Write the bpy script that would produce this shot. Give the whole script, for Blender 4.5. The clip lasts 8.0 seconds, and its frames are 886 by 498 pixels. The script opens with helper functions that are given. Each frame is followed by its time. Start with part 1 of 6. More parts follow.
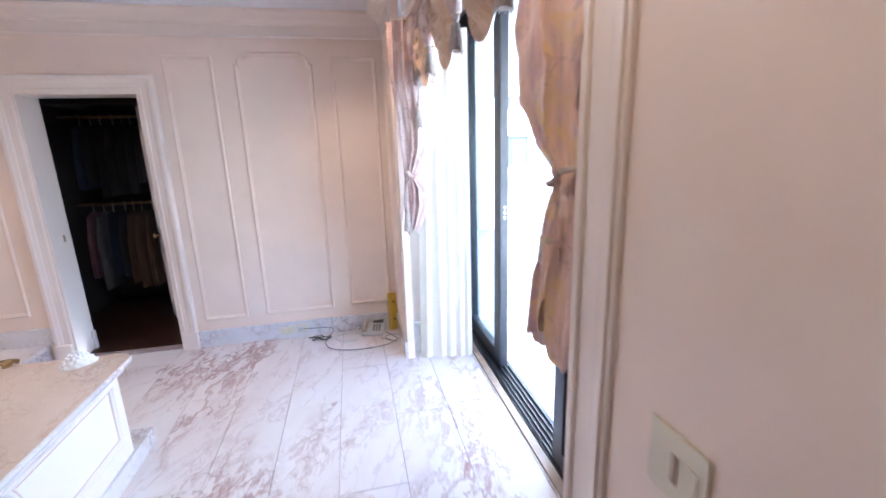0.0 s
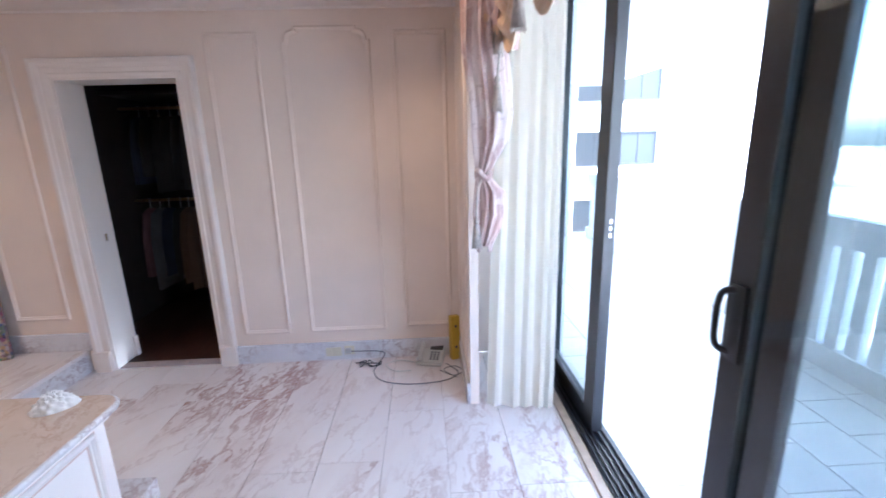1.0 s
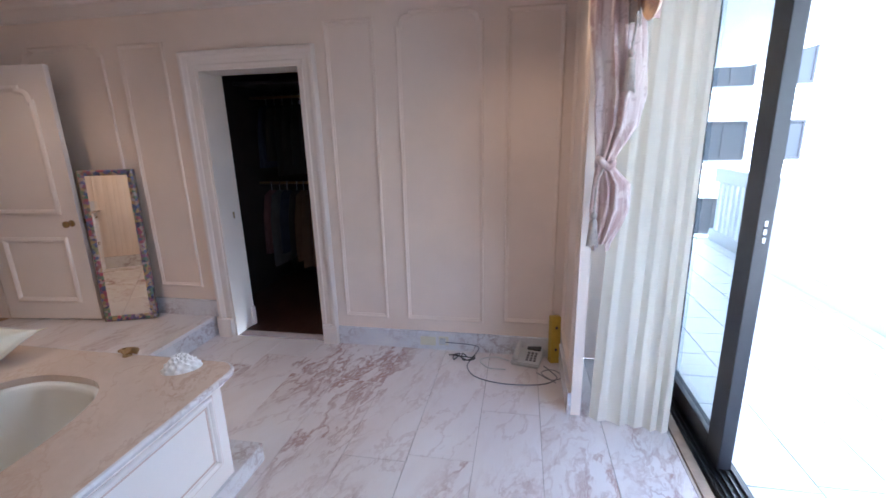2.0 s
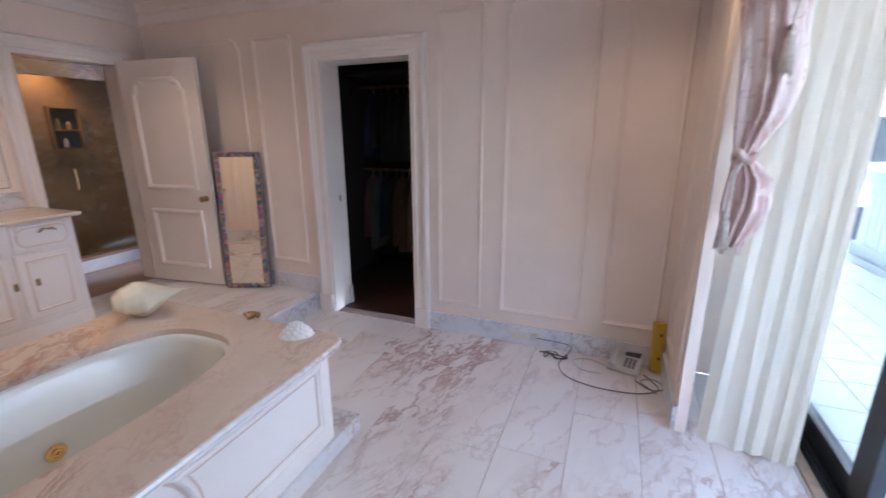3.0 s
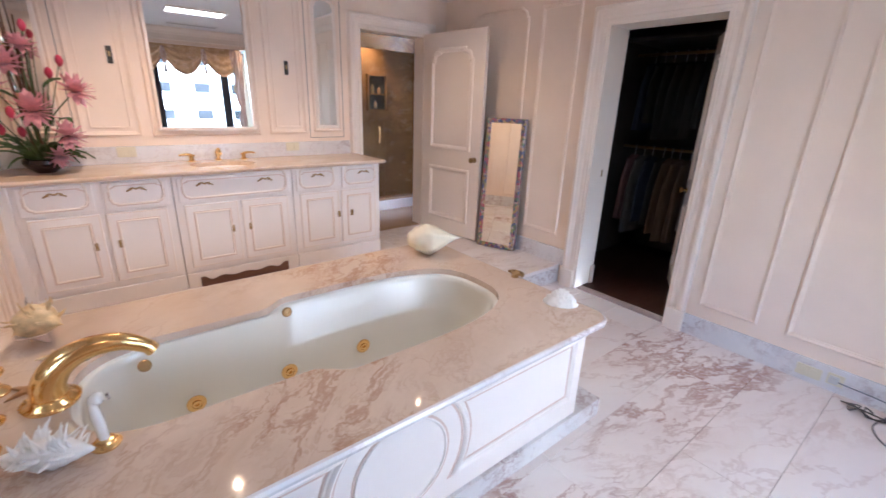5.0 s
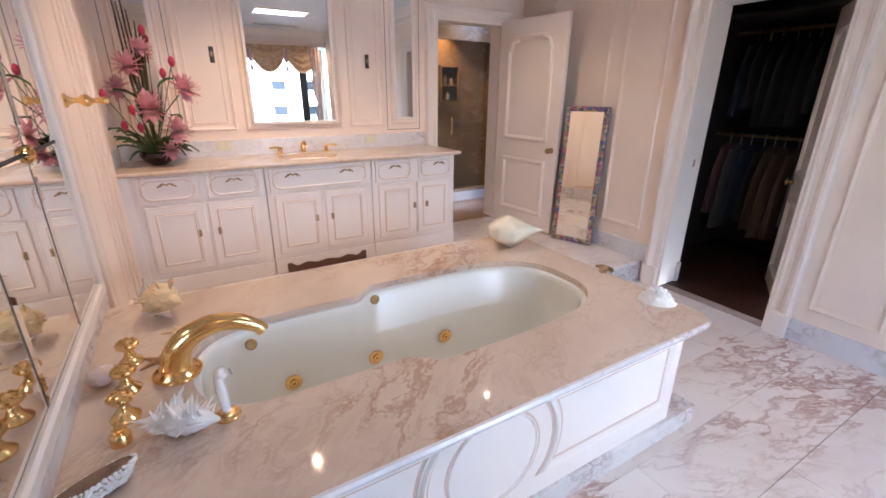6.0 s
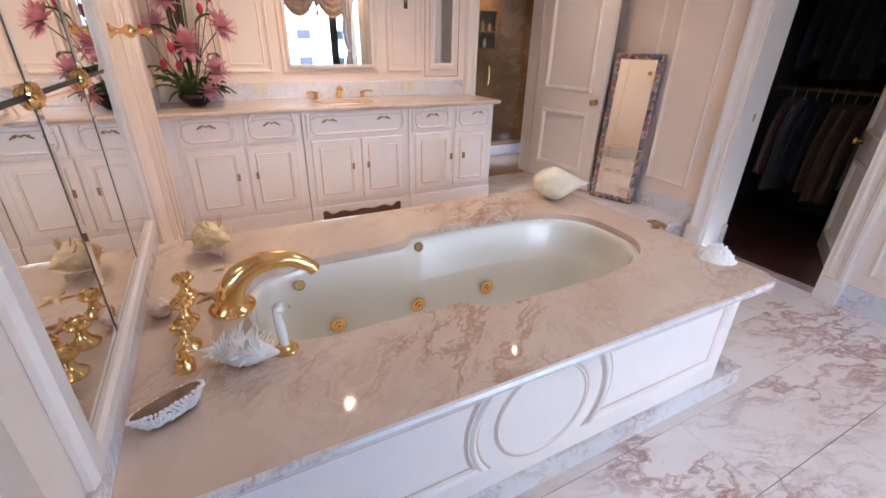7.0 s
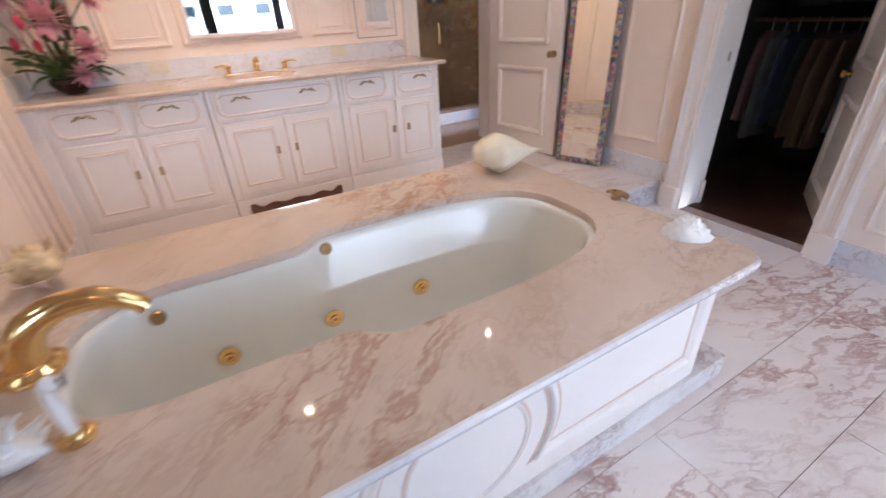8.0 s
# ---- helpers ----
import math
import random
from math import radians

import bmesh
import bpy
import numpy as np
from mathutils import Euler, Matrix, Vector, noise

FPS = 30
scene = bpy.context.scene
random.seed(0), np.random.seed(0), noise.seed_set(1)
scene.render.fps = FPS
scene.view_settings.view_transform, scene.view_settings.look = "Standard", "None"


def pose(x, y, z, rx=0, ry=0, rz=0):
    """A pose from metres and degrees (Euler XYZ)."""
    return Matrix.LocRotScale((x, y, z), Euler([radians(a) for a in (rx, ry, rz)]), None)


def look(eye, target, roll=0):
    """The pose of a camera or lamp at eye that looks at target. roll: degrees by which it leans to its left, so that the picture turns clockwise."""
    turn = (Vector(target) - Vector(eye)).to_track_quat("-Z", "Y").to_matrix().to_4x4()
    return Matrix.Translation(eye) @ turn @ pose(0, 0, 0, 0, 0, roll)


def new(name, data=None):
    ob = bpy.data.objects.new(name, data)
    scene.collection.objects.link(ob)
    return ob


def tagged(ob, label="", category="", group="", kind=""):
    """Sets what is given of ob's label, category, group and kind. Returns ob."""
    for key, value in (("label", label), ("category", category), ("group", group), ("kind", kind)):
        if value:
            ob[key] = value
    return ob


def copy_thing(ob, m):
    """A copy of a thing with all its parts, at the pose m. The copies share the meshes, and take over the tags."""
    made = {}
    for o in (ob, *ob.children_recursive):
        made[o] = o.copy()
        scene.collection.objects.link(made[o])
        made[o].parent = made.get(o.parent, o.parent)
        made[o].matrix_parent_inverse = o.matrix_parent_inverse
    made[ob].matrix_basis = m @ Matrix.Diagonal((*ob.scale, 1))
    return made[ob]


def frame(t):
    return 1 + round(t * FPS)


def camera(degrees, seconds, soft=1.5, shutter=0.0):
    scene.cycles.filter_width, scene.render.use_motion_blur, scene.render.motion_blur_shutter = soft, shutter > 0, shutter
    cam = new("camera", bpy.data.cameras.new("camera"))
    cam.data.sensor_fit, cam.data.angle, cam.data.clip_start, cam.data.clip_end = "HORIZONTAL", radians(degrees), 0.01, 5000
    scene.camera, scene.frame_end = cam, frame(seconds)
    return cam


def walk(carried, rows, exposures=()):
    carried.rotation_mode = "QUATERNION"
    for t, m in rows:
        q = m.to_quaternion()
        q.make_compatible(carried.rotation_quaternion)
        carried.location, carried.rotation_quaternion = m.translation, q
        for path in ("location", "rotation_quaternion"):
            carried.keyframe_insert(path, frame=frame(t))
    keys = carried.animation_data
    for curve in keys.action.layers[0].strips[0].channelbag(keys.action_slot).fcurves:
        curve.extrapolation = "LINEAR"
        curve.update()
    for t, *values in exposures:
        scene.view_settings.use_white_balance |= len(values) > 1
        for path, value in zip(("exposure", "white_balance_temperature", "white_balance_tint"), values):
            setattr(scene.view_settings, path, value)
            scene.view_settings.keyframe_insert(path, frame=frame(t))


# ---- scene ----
cam = camera(91.6, 8.0, shutter=0.4)
PATH = [
    (0, (0.125, 0.124, 1.648), (0.519, 2.027, 1.177), -1.8),
    (0.5, (0.244, 0.542, 1.639), (0.424, 2.483, 1.19), -1.2),
    (1, (0.218, 0.826, 1.612), (0.296, 2.768, 1.14), -1.6),
    (1.2, (0.207, 0.895, 1.618), (0.143, 2.832, 1.123), -2.6),
    (2.5, (0.113, 0.966, 1.563), (-0.37, 2.839, 1.054), 0.1),
    (3, (0.053, 0.953, 1.56), (-0.665, 2.744, 1.033), -0.3),
    (3.5, (-0.025, 0.925, 1.548), (-0.997, 2.589, 1.013), 0.5),
    (4, (-0.089, 0.898, 1.531), (-1.252, 2.422, 0.959), 1.5),
    (4.5, (-0.142, 0.864, 1.516), (-1.471, 2.228, 0.906), 2.1),
    (5, (-0.195, 0.816, 1.512), (-1.663, 2.012, 0.87), 2.0),
    (6.5, (-0.315, 0.684, 1.472), (-1.954, 1.565, 0.74), 0.2),
    (7, (-0.358, 0.649, 1.431), (-1.957, 1.491, 0.574), 1.3),
    (7.5, (-0.442, 0.73, 1.391), (-2.016, 1.526, 0.449), 0.4),
    (8, (-0.554, 1.07, 1.35), (-2.077, 1.923, 0.374), -3.0),
]
EXPOSURES = [(0, 4.58, 4750, 10), (0.5, 4.33, 4650, 10), (1.0, 4.11, 4780, 10), (1.6, 3.87, 4880, 10), (2.5, 3.54, 4780, 10), (3.0, 3.80, 4880, 10), (3.5, 4.02, 5030, 10), (4.0, 4.22, 5030, 10), (5.0, 4.36, 5050, 10), (6.5, 4.31, 5050, 10), (8.0, 4.25, 5050, 10)]
walk(cam, [(t, look(eye, target, roll)) for t, eye, target, roll in PATH], EXPOSURES)

# ---- world, sun, lamps ----
world = bpy.data.worlds.new("world")
scene.world = world
world.use_nodes = True
wn = world.node_tree
sky = wn.nodes.new("ShaderNodeTexSky")
sky.sky_type = "NISHITA"
sky.sun_disc = False
sky.sun_elevation, sky.sun_rotation = radians(42), radians(200)
sky.air_density, sky.dust_density = 1.0, 2.5
back = wn.nodes["Background"]
back.inputs["Strength"].default_value = 0.15
wn.links.new(sky.outputs[0], back.inputs[0])

sun = new("sun", bpy.data.lights.new("sun", "SUN"))
sun.data.energy, sun.data.angle, sun.data.color = 5.0, radians(0.6), (1.0, 0.95, 0.88)
sun.matrix_world = look((-4, -11, 11), (0, 0, 0))

WARM = (1.0, 0.64, 0.34)


def lamp(name, kind, at, target, watts, colour, **size):
    ob = new(name, bpy.data.lights.new(name, kind))
    ob.data.energy, ob.data.color = watts, colour
    if kind == "AREA":
        ob.data.shape, ob.data.size, ob.data.size_y = "RECTANGLE", size["size"], size["size_y"]
    elif kind == "SPOT":
        ob.data.spot_size, ob.data.spot_blend, ob.data.shadow_soft_size = radians(size["cone"]), 0.8, size["soft"]
    else:
        ob.data.shadow_soft_size = size["soft"]
    ob.matrix_world = look(at, target)
    return ob


# ---- materials ----
class Nodes:
    """Small helper round one node tree."""

    def __init__(self, name):
        self.mat = bpy.data.materials.new(name)
        self.mat.use_nodes = True
        self.t = self.mat.node_tree
        self.b = self.t.nodes["Principled BSDF"]

    def n(self, kind, **inputs):
        node = self.t.nodes.new("ShaderNode" + kind)
        for k, v in inputs.items():
            self.put(node, k, v)
        return node

    def put(self, node, k, v):
        socket = node.inputs[int(k[1:])] if k[0] == "i" and k[1:].isdigit() else node.inputs[k.replace("_", " ")]
        if hasattr(v, "is_output"):
            self.t.links.new(v, socket)
        else:
            socket.default_value = v

    def set(self, **inputs):
        for k, v in inputs.items():
            self.put(self.b, k, v)
        return self

    def coords(self, scale=1.0, spread=0.0, turn=0.0):
        c = self.n("TexCoord").outputs["Object"]
        if spread:
            r = self.n("ObjectInfo").outputs["Random"]
            comb = self.n("CombineXYZ", X=self.math("MULTIPLY", r, spread), Y=self.math("MULTIPLY", r, -1.7 * spread), Z=self.math("MULTIPLY", r, 0.6 * spread))
            add = self.n("VectorMath", i0=c, i1=comb.outputs[0])
            c = add.outputs[0]
        if turn:
            r = self.n("Mapping", Vector=c)
            r.inputs["Rotation"].default_value = (0, 0, radians(turn))
            c = r.outputs[0]
        m = self.n("Mapping", Vector=c)
        m.inputs["Scale"].default_value = scale if isinstance(scale, tuple) else (scale,) * 3
        return m.outputs[0]

    def math(self, op, a, b=0.0, clamp=False):
        m = self.n("Math", i0=a, i1=b)
        m.operation, m.use_clamp = op, clamp
        return m.outputs[0]

    def noise(self, vec, scale, detail=4.0, rough=0.55, distortion=0.0):
        x = self.n("TexNoise", Vector=vec, Scale=scale, Detail=detail, Roughness=rough, Distortion=distortion)
        return x.outputs["Fac"]

    def ramp(self, fac, *stops):
        r = self.n("ValToRGB", Fac=fac)
        e = r.color_ramp.elements
        while len(e) < len(stops):
            e.new(0.5)
        for el, (p, c) in zip(e, stops):
            el.position, el.color = p, (*c, 1) if isinstance(c, tuple) else (c, c, c, 1)
        return r.outputs[0]

    def mix(self, fac, a, b, blend="MIX"):
        m = self.n("Mix")
        m.data_type, m.blend_type = "RGBA", blend
        for i, v in ((0, fac), (6, a), (7, b)):
            if hasattr(v, "is_output"):
                self.t.links.new(v, m.inputs[i])
            else:
                m.inputs[i].default_value = (*v, 1) if isinstance(v, tuple) else v
        return m.outputs[2]

    def bump(self, height, strength, distance=0.01):
        b = self.n("Bump", Height=height, Strength=strength, Distance=distance)
        self.t.links.new(b.outputs[0], self.b.inputs["Normal"])
        return self


def paint(name, colour, rough=0.45, vary=0.05, relief=0.04):
    """Brushed paint with faint blotches and scuffs."""
    k = Nodes(name)
    c = k.coords()
    blot = k.noise(c, 1.7, 5)
    fine = k.noise(c, 38, 3)
    lo = tuple(v * (1 - vary) for v in colour)
    hi = tuple(min(1, v * (1 + vary * 0.5)) for v in colour)
    col = k.mix(k.ramp(blot, (0.3, 0.0), (0.7, 1.0)), lo, hi)
    k.set(Base_Color=k.mix(k.math("MULTIPLY", fine, 0.035), col, tuple(v * 0.9 for v in colour)), Roughness=rough)
    return k.bump(k.noise(c, 90, 2), relief * 0.6).mat


def marble(name, base, cloud, vein, scale=1.0, amount=1.0, rough=0.12, spread=0.0, stretch=(1.0, 0.55, 1.0), turn=0.0, wander=0.5):
    """Polished stone: cloudy ground, fine branching veins and broken stained patches."""
    k = Nodes(name)
    c = k.coords(tuple(scale * s for s in stretch), spread, turn)
    warp = k.n("TexNoise", Vector=c, Scale=1.6, Detail=5.0, Roughness=0.6)
    wv = k.n("VectorMath", i0=warp.outputs["Color"], i1=(0.5, 0.5, 0.5))
    wv.operation = "SUBTRACT"
    ws = k.n("VectorMath", i0=wv.outputs[0])
    ws.operation = "SCALE"
    ws.inputs["Scale"].default_value = wander
    d = k.n("VectorMath", i0=c, i1=ws.outputs[0]).outputs[0]
    clouds = k.noise(d, 1.3, 6, 0.6)
    col = k.mix(k.ramp(clouds, (0.35, 0.0), (0.7, 1.0)), base, cloud)

    def veins(sc, width, detail):
        f = k.noise(d, sc, detail, 0.6, 0.12)
        ridge = k.math("ABSOLUTE", k.math("SUBTRACT", f, 0.5))
        return k.ramp(ridge, (0.0, 1.0), (width, 0.0))

    patch = k.ramp(k.noise(c, 0.9, 3, 0.5), (0.47, 0.0), (0.62, 1.0))
    fine = k.ramp(k.noise(c, 2.6, 3), (0.42, 0.0), (0.6, 1.0))
    v1 = k.math("MULTIPLY", veins(2.3, 0.035, 7), patch)
    v2 = k.math("MULTIPLY", k.math("MULTIPLY", veins(5.5, 0.04, 6), patch), fine)
    v3 = k.math("MULTIPLY", veins(1.1, 0.012, 5), 0.55)
    stain = k.math("MULTIPLY", k.math("MULTIPLY", patch, k.ramp(k.noise(d, 4.2, 7, 0.65), (0.5, 0.0), (0.72, 1.0))), 0.55)
    pale = tuple(0.45 * b + 0.55 * v for b, v in zip(base, vein))
    col = k.mix(k.math("MULTIPLY", stain, amount, True), col, pale)
    col = k.mix(k.math("MULTIPLY", v3, amount, True), col, pale)
    col = k.mix(k.math("MULTIPLY", v1, 0.85 * amount, True), col, vein)
    col = k.mix(k.math("MULTIPLY", v2, 0.8 * amount, True), col, vein)
    k.set(Base_Color=col, Roughness=k.ramp(k.noise(c, 9, 4), (0.3, rough * 0.7), (0.75, rough * 1.7)), Specular_IOR_Level=0.5)
    return k.bump(k.noise(c, 12, 2), 0.003).mat


def metal(name, colour, rough=0.18):
    k = Nodes(name)
    c = k.coords()
    f = k.noise(c, 25, 4)
    k.set(Base_Color=k.mix(f, tuple(v * 0.88 for v in colour), colour), Metallic=1.0, Roughness=k.ramp(f, (0.25, rough * 0.6), (0.8, rough * 1.6)))
    return k.bump(k.noise(c, 60, 2), 0.02).mat


def plain(name, colour, rough=0.4, vary=0.12, scale=14, sheen=0.0, coat=0.0):
    k = Nodes(name)
    f = k.noise(k.coords(), scale, 5, 0.6)
    k.set(Base_Color=k.mix(k.ramp(f, (0.3, 0.0), (0.7, 1.0)), tuple(v * (1 - vary) for v in colour), colour), Roughness=rough, Sheen_Weight=sheen, Coat_Weight=coat)
    return k.bump(k.noise(k.coords(), scale * 6, 3), 0.05).mat


def glass(name, tint=(1, 1, 1), rough=0.0, ior=1.45):
    k = Nodes(name)
    return k.set(Base_Color=(*tint, 1), Transmission_Weight=1.0, Roughness=rough, IOR=ior).mat


def mirror_glass(name):
    k = Nodes(name)
    f = k.noise(k.coords(), 3, 4)
    return k.set(Base_Color=(0.86, 0.87, 0.85, 1), Metallic=1.0, Roughness=k.ramp(f, (0.3, 0.0), (0.9, 0.012))).mat


def silk(name, a, b, c, stripe=24.0):
    """Shot silk: soft lengthwise stripes and faded flowers."""
    k = Nodes(name)
    co = k.coords()
    streak = k.noise(k.coords((stripe, stripe, 0.9)), 1.0, 2, 0.5)
    base = k.mix(k.ramp(streak, (0.40, 0.0), (0.60, 1.0)), a, b)
    flower = k.ramp(k.noise(co, 11.0, 4, 0.55, 0.6), (0.52, 0.0), (0.60, 1.0))
    leaf = k.ramp(k.noise(co, 17.0, 3, 0.5, 0.9), (0.58, 0.0), (0.64, 1.0))
    col = k.mix(k.math("MULTIPLY", flower, 0.75), base, c)
    col = k.mix(k.math("MULTIPLY", leaf, 0.5), col, tuple(v * 0.85 for v in b))
    k.set(Base_Color=col, Roughness=0.38, Sheen_Weight=0.3)
    wrinkle = k.math("ADD", k.noise(k.coords((22, 22, 7)), 1.0, 4, 0.6, 0.7), k.math("MULTIPLY", k.noise(co, 260, 2), 0.12))
    return k.bump(wrinkle, 0.5, 0.025).mat


def sheer(name, colour):
    k = Nodes(name)
    co = k.coords((1, 1, 0.15))
    f = k.noise(co, 60, 3)
    k.set(Base_Color=k.mix(f, tuple(v * 0.93 for v in colour), colour), Roughness=0.7, Sheen_Weight=0.15)
    tr = k.n("BsdfTranslucent", Color=(*colour, 1))
    m = k.n("MixShader", Fac=0.6)
    k.t.links.new(k.b.outputs[0], m.inputs[1])
    k.t.links.new(tr.outputs[0], m.inputs[2])
    k.t.links.new(m.outputs[0], k.t.nodes["Material Output"].inputs[0])
    return k.bump(k.noise(k.coords(), 400, 2), 0.1).mat


def wood(name, a, b, rough=0.4):
    k = Nodes(name)
    f = k.noise(k.coords((9, 1.2, 9)), 3, 7, 0.65, 0.6)
    return k.set(Base_Color=k.mix(k.ramp(f, (0.3, 0.0), (0.7, 1.0)), a, b), Roughness=rough).bump(f, 0.08).mat


def mosaic(name):
    """Painted frame: patches of dark blue, red, green and gold."""
    k = Nodes(name)
    v = k.n("TexVoronoi", Vector=k.coords(), Scale=42.0)
    sep = k.n("SeparateColor", Color=v.outputs["Color"])
    col = k.ramp(sep.outputs[0], (0.0, (0.05, 0.035, 0.07)), (0.22, (0.10, 0.14, 0.28)), (0.42, (0.40, 0.08, 0.10)), (0.60, (0.08, 0.20, 0.14)), (0.8, (0.48, 0.30, 0.10)), (1.0, (0.42, 0.36, 0.38)))
    return k.set(Base_Color=col, Roughness=0.3).bump(v.outputs["Distance"], 0.2).mat


def glow(name, colour, strength):
    k = Nodes(name)
    return k.set(Base_Color=(*colour, 1), Emission_Color=(*colour, 1), Emission_Strength=strength).mat


WALL = paint("wall_paint", (0.88, 0.735, 0.61), 0.42, 0.07)
TRIM = paint("trim_paint", (0.87, 0.77, 0.68), 0.3, 0.04)
CAB = paint("cabinet_lacquer", (0.91, 0.85, 0.81), 0.28, 0.03, 0.02)
LINE = paint("glazed_groove", (0.71, 0.55, 0.475), 0.45)
CEIL = paint("ceiling_paint", (0.80, 0.79, 0.79), 0.8, 0.03)
FLOOR = marble("floor_marble", (0.84, 0.79, 0.77), (0.75, 0.66, 0.62), (0.33, 0.155, 0.115), 1.0, 0.85, 0.10, 0.35, (1.45, 0.62, 1.0), 18, 0.6)
DECK = marble("deck_marble", (0.73, 0.60, 0.495), (0.60, 0.465, 0.36), (0.34, 0.16, 0.075), 1.45, 0.66, 0.035, 0.0, (1.25, 0.72, 1.0), -38, 0.75)
SPLASH = marble("white_marble", (0.80, 0.775, 0.765), (0.70, 0.68, 0.69), (0.36, 0.25, 0.24), 2.4, 0.7, 0.12, 3.0, (1, 1, 1))
SHOWER = marble("shower_marble", (0.33, 0.185, 0.08), (0.20, 0.11, 0.045), (0.12, 0.05, 0.022), 1.1, 0.8, 0.2)
SHOWERFLOOR = marble("tan_marble", (0.46, 0.31, 0.20), (0.36, 0.23, 0.14), (0.16, 0.075, 0.04), 1.2, 0.8, 0.16)
GROUT = plain("joint_filler", (0.62, 0.53, 0.49), 0.8)
ACRYLIC = plain("tub_acrylic", (0.81, 0.795, 0.735), 0.17, 0.02, 2)
PORCELAIN = plain("porcelain", (0.86, 0.85, 0.83), 0.12, 0.02, 3, coat=0.4)
BRASS = metal("polished_brass", (0.86, 0.58, 0.24), 0.14)
BRASS_DULL = metal("aged_brass", (0.42, 0.29, 0.14), 0.35)
BLACK = plain("black_anodised_metal", (0.022, 0.022, 0.026), 0.32, 0.2, 20)
STEEL = metal("steel", (0.6, 0.6, 0.6), 0.3)
GLASS = glass("window_glass", (0.52, 0.56, 0.57))
SMOKED = glass("shower_glass", (0.93, 0.92, 0.86), 0.0, 1.2)
MIRROR = mirror_glass("mirror_silvering")
DARKBACK = plain("mirror_backing", (0.05, 0.045, 0.04), 0.6)
SILK = silk("curtain_silk", (0.86, 0.62, 0.50), (0.62, 0.43, 0.42), (0.82, 0.58, 0.27), 30.0)
SILK_PALE = silk("pale_striped_silk", (0.78, 0.62, 0.56), (0.52, 0.33, 0.28), (0.76, 0.62, 0.54), 34.0)
GOLDSILK = silk("gold_silk", (0.72, 0.48, 0.27), (0.60, 0.38, 0.20), (0.78, 0.56, 0.38), 8.0)
SHEER = sheer("cream_voile", (0.98, 0.935, 0.85))
TASSEL = plain("tassel_thread", (0.62, 0.52, 0.44), 0.7, 0.3, 60)
DARKWOOD = wood("dark_wood", (0.035, 0.016, 0.012), (0.075, 0.035, 0.025), 0.3)
CARVED = wood("brown_carved_wood", (0.10, 0.045, 0.028), (0.17, 0.08, 0.05), 0.45)
SILLWOOD = plain("sill_stone", (0.48, 0.37, 0.27), 0.5, 0.25)
MOSAIC = mosaic("painted_mosaic")
IVORY = plain("ivory_plastic", (0.74, 0.68, 0.52), 0.35, 0.05)
SHELLWHITE = plain("bleached_shell", (0.88, 0.86, 0.83), 0.5, 0.06, 30)
SHELLCREAM = plain("cream_shell", (0.86, 0.78, 0.60), 0.25, 0.1, 12)
SHELLTAN = plain("tan_shell", (0.90, 0.66, 0.36), 0.4, 0.4, 30)
SHELLPINK = plain("pink_shell", (0.84, 0.66, 0.57), 0.22, 0.25, 18)
STAR = plain("starfish_skin", (0.52, 0.30, 0.14), 0.7, 0.35, 60)
PEARL = plain("shell_lining", (0.36, 0.24, 0.17), 0.15, 0.5, 18)
PHONE = plain("grey_plastic", (0.62, 0.61, 0.59), 0.4, 0.06)
PHONEDARK = plain("dark_plastic", (0.06, 0.06, 0.065), 0.4)
YELLOW = plain("yellow_plastic", (0.62, 0.40, 0.04), 0.4, 0.15)
CABLE = plain("cable_rubber", (0.22, 0.22, 0.24), 0.55)
POT = plain("dark_glazed_bowl", (0.030, 0.014, 0.014), 0.25)
LEAF = plain("leaf", (0.075, 0.14, 0.045), 0.4, 0.4, 25)
PETAL = plain("pink_petal", (0.84, 0.42, 0.48), 0.5, 0.3, 18)
BUD = plain("red_bud", (0.52, 0.04, 0.10), 0.4, 0.25, 20)
TWIG = plain("brown_twig", (0.12, 0.055, 0.03), 0.6, 0.4, 30)
# near-black: the closet's lack of light is put into this colour
CLOSETSHADE = plain("closet_shade", (0.05, 0.042, 0.038), 0.7)
WHITEWASH = paint("white_render", (0.80, 0.79, 0.77), 0.7)
BALCONYTILE = plain("balcony_tile", (0.72, 0.71, 0.69), 0.35, 0.06, 5)
WINDOWDARK = plain("far_window", (0.018, 0.02, 0.024), 0.4, 0.3, 0.5)
CONCRETE = plain("pale_concrete", (0.55, 0.54, 0.52), 0.8, 0.1, 0.2)
GREEN = plain("foliage", (0.07, 0.11, 0.04), 0.7, 0.5, 0.6)
LAND = plain("far_ground", (0.22, 0.23, 0.20), 0.9, 0.4, 0.02)
PANEL_GLOW = glow("light_diffuser", (1.0, 0.93, 0.84), 0.7)
BULB = glow("lamp_bulb", WARM, 9.0)


# ---- mesh helpers ----
def part(name, bm, mat, parent=None, label="", smooth=False, auto=40):
    """Link a bmesh as one mesh object under a thing or a part."""
    me = bpy.data.meshes.new(name)
    bmesh.ops.recalc_face_normals(bm, faces=bm.faces[:])
    if smooth:
        lim = radians(auto)
        for f in bm.faces:
            f.smooth = True
        for e in bm.edges:
            if len(e.link_faces) == 2 and e.calc_face_angle(0) > lim:
                e.smooth = False
    bm.to_mesh(me)
    bm.free()
    for m in mat if isinstance(mat, (list, tuple)) else [mat]:
        me.materials.append(m)
    ob = new(name, me)
    if parent:
        ob.parent = parent
        ob.matrix_parent_inverse = Matrix.Identity(4) if parent.parent else parent.matrix_basis.inverted()
    if label:
        ob["label"] = label
    return ob


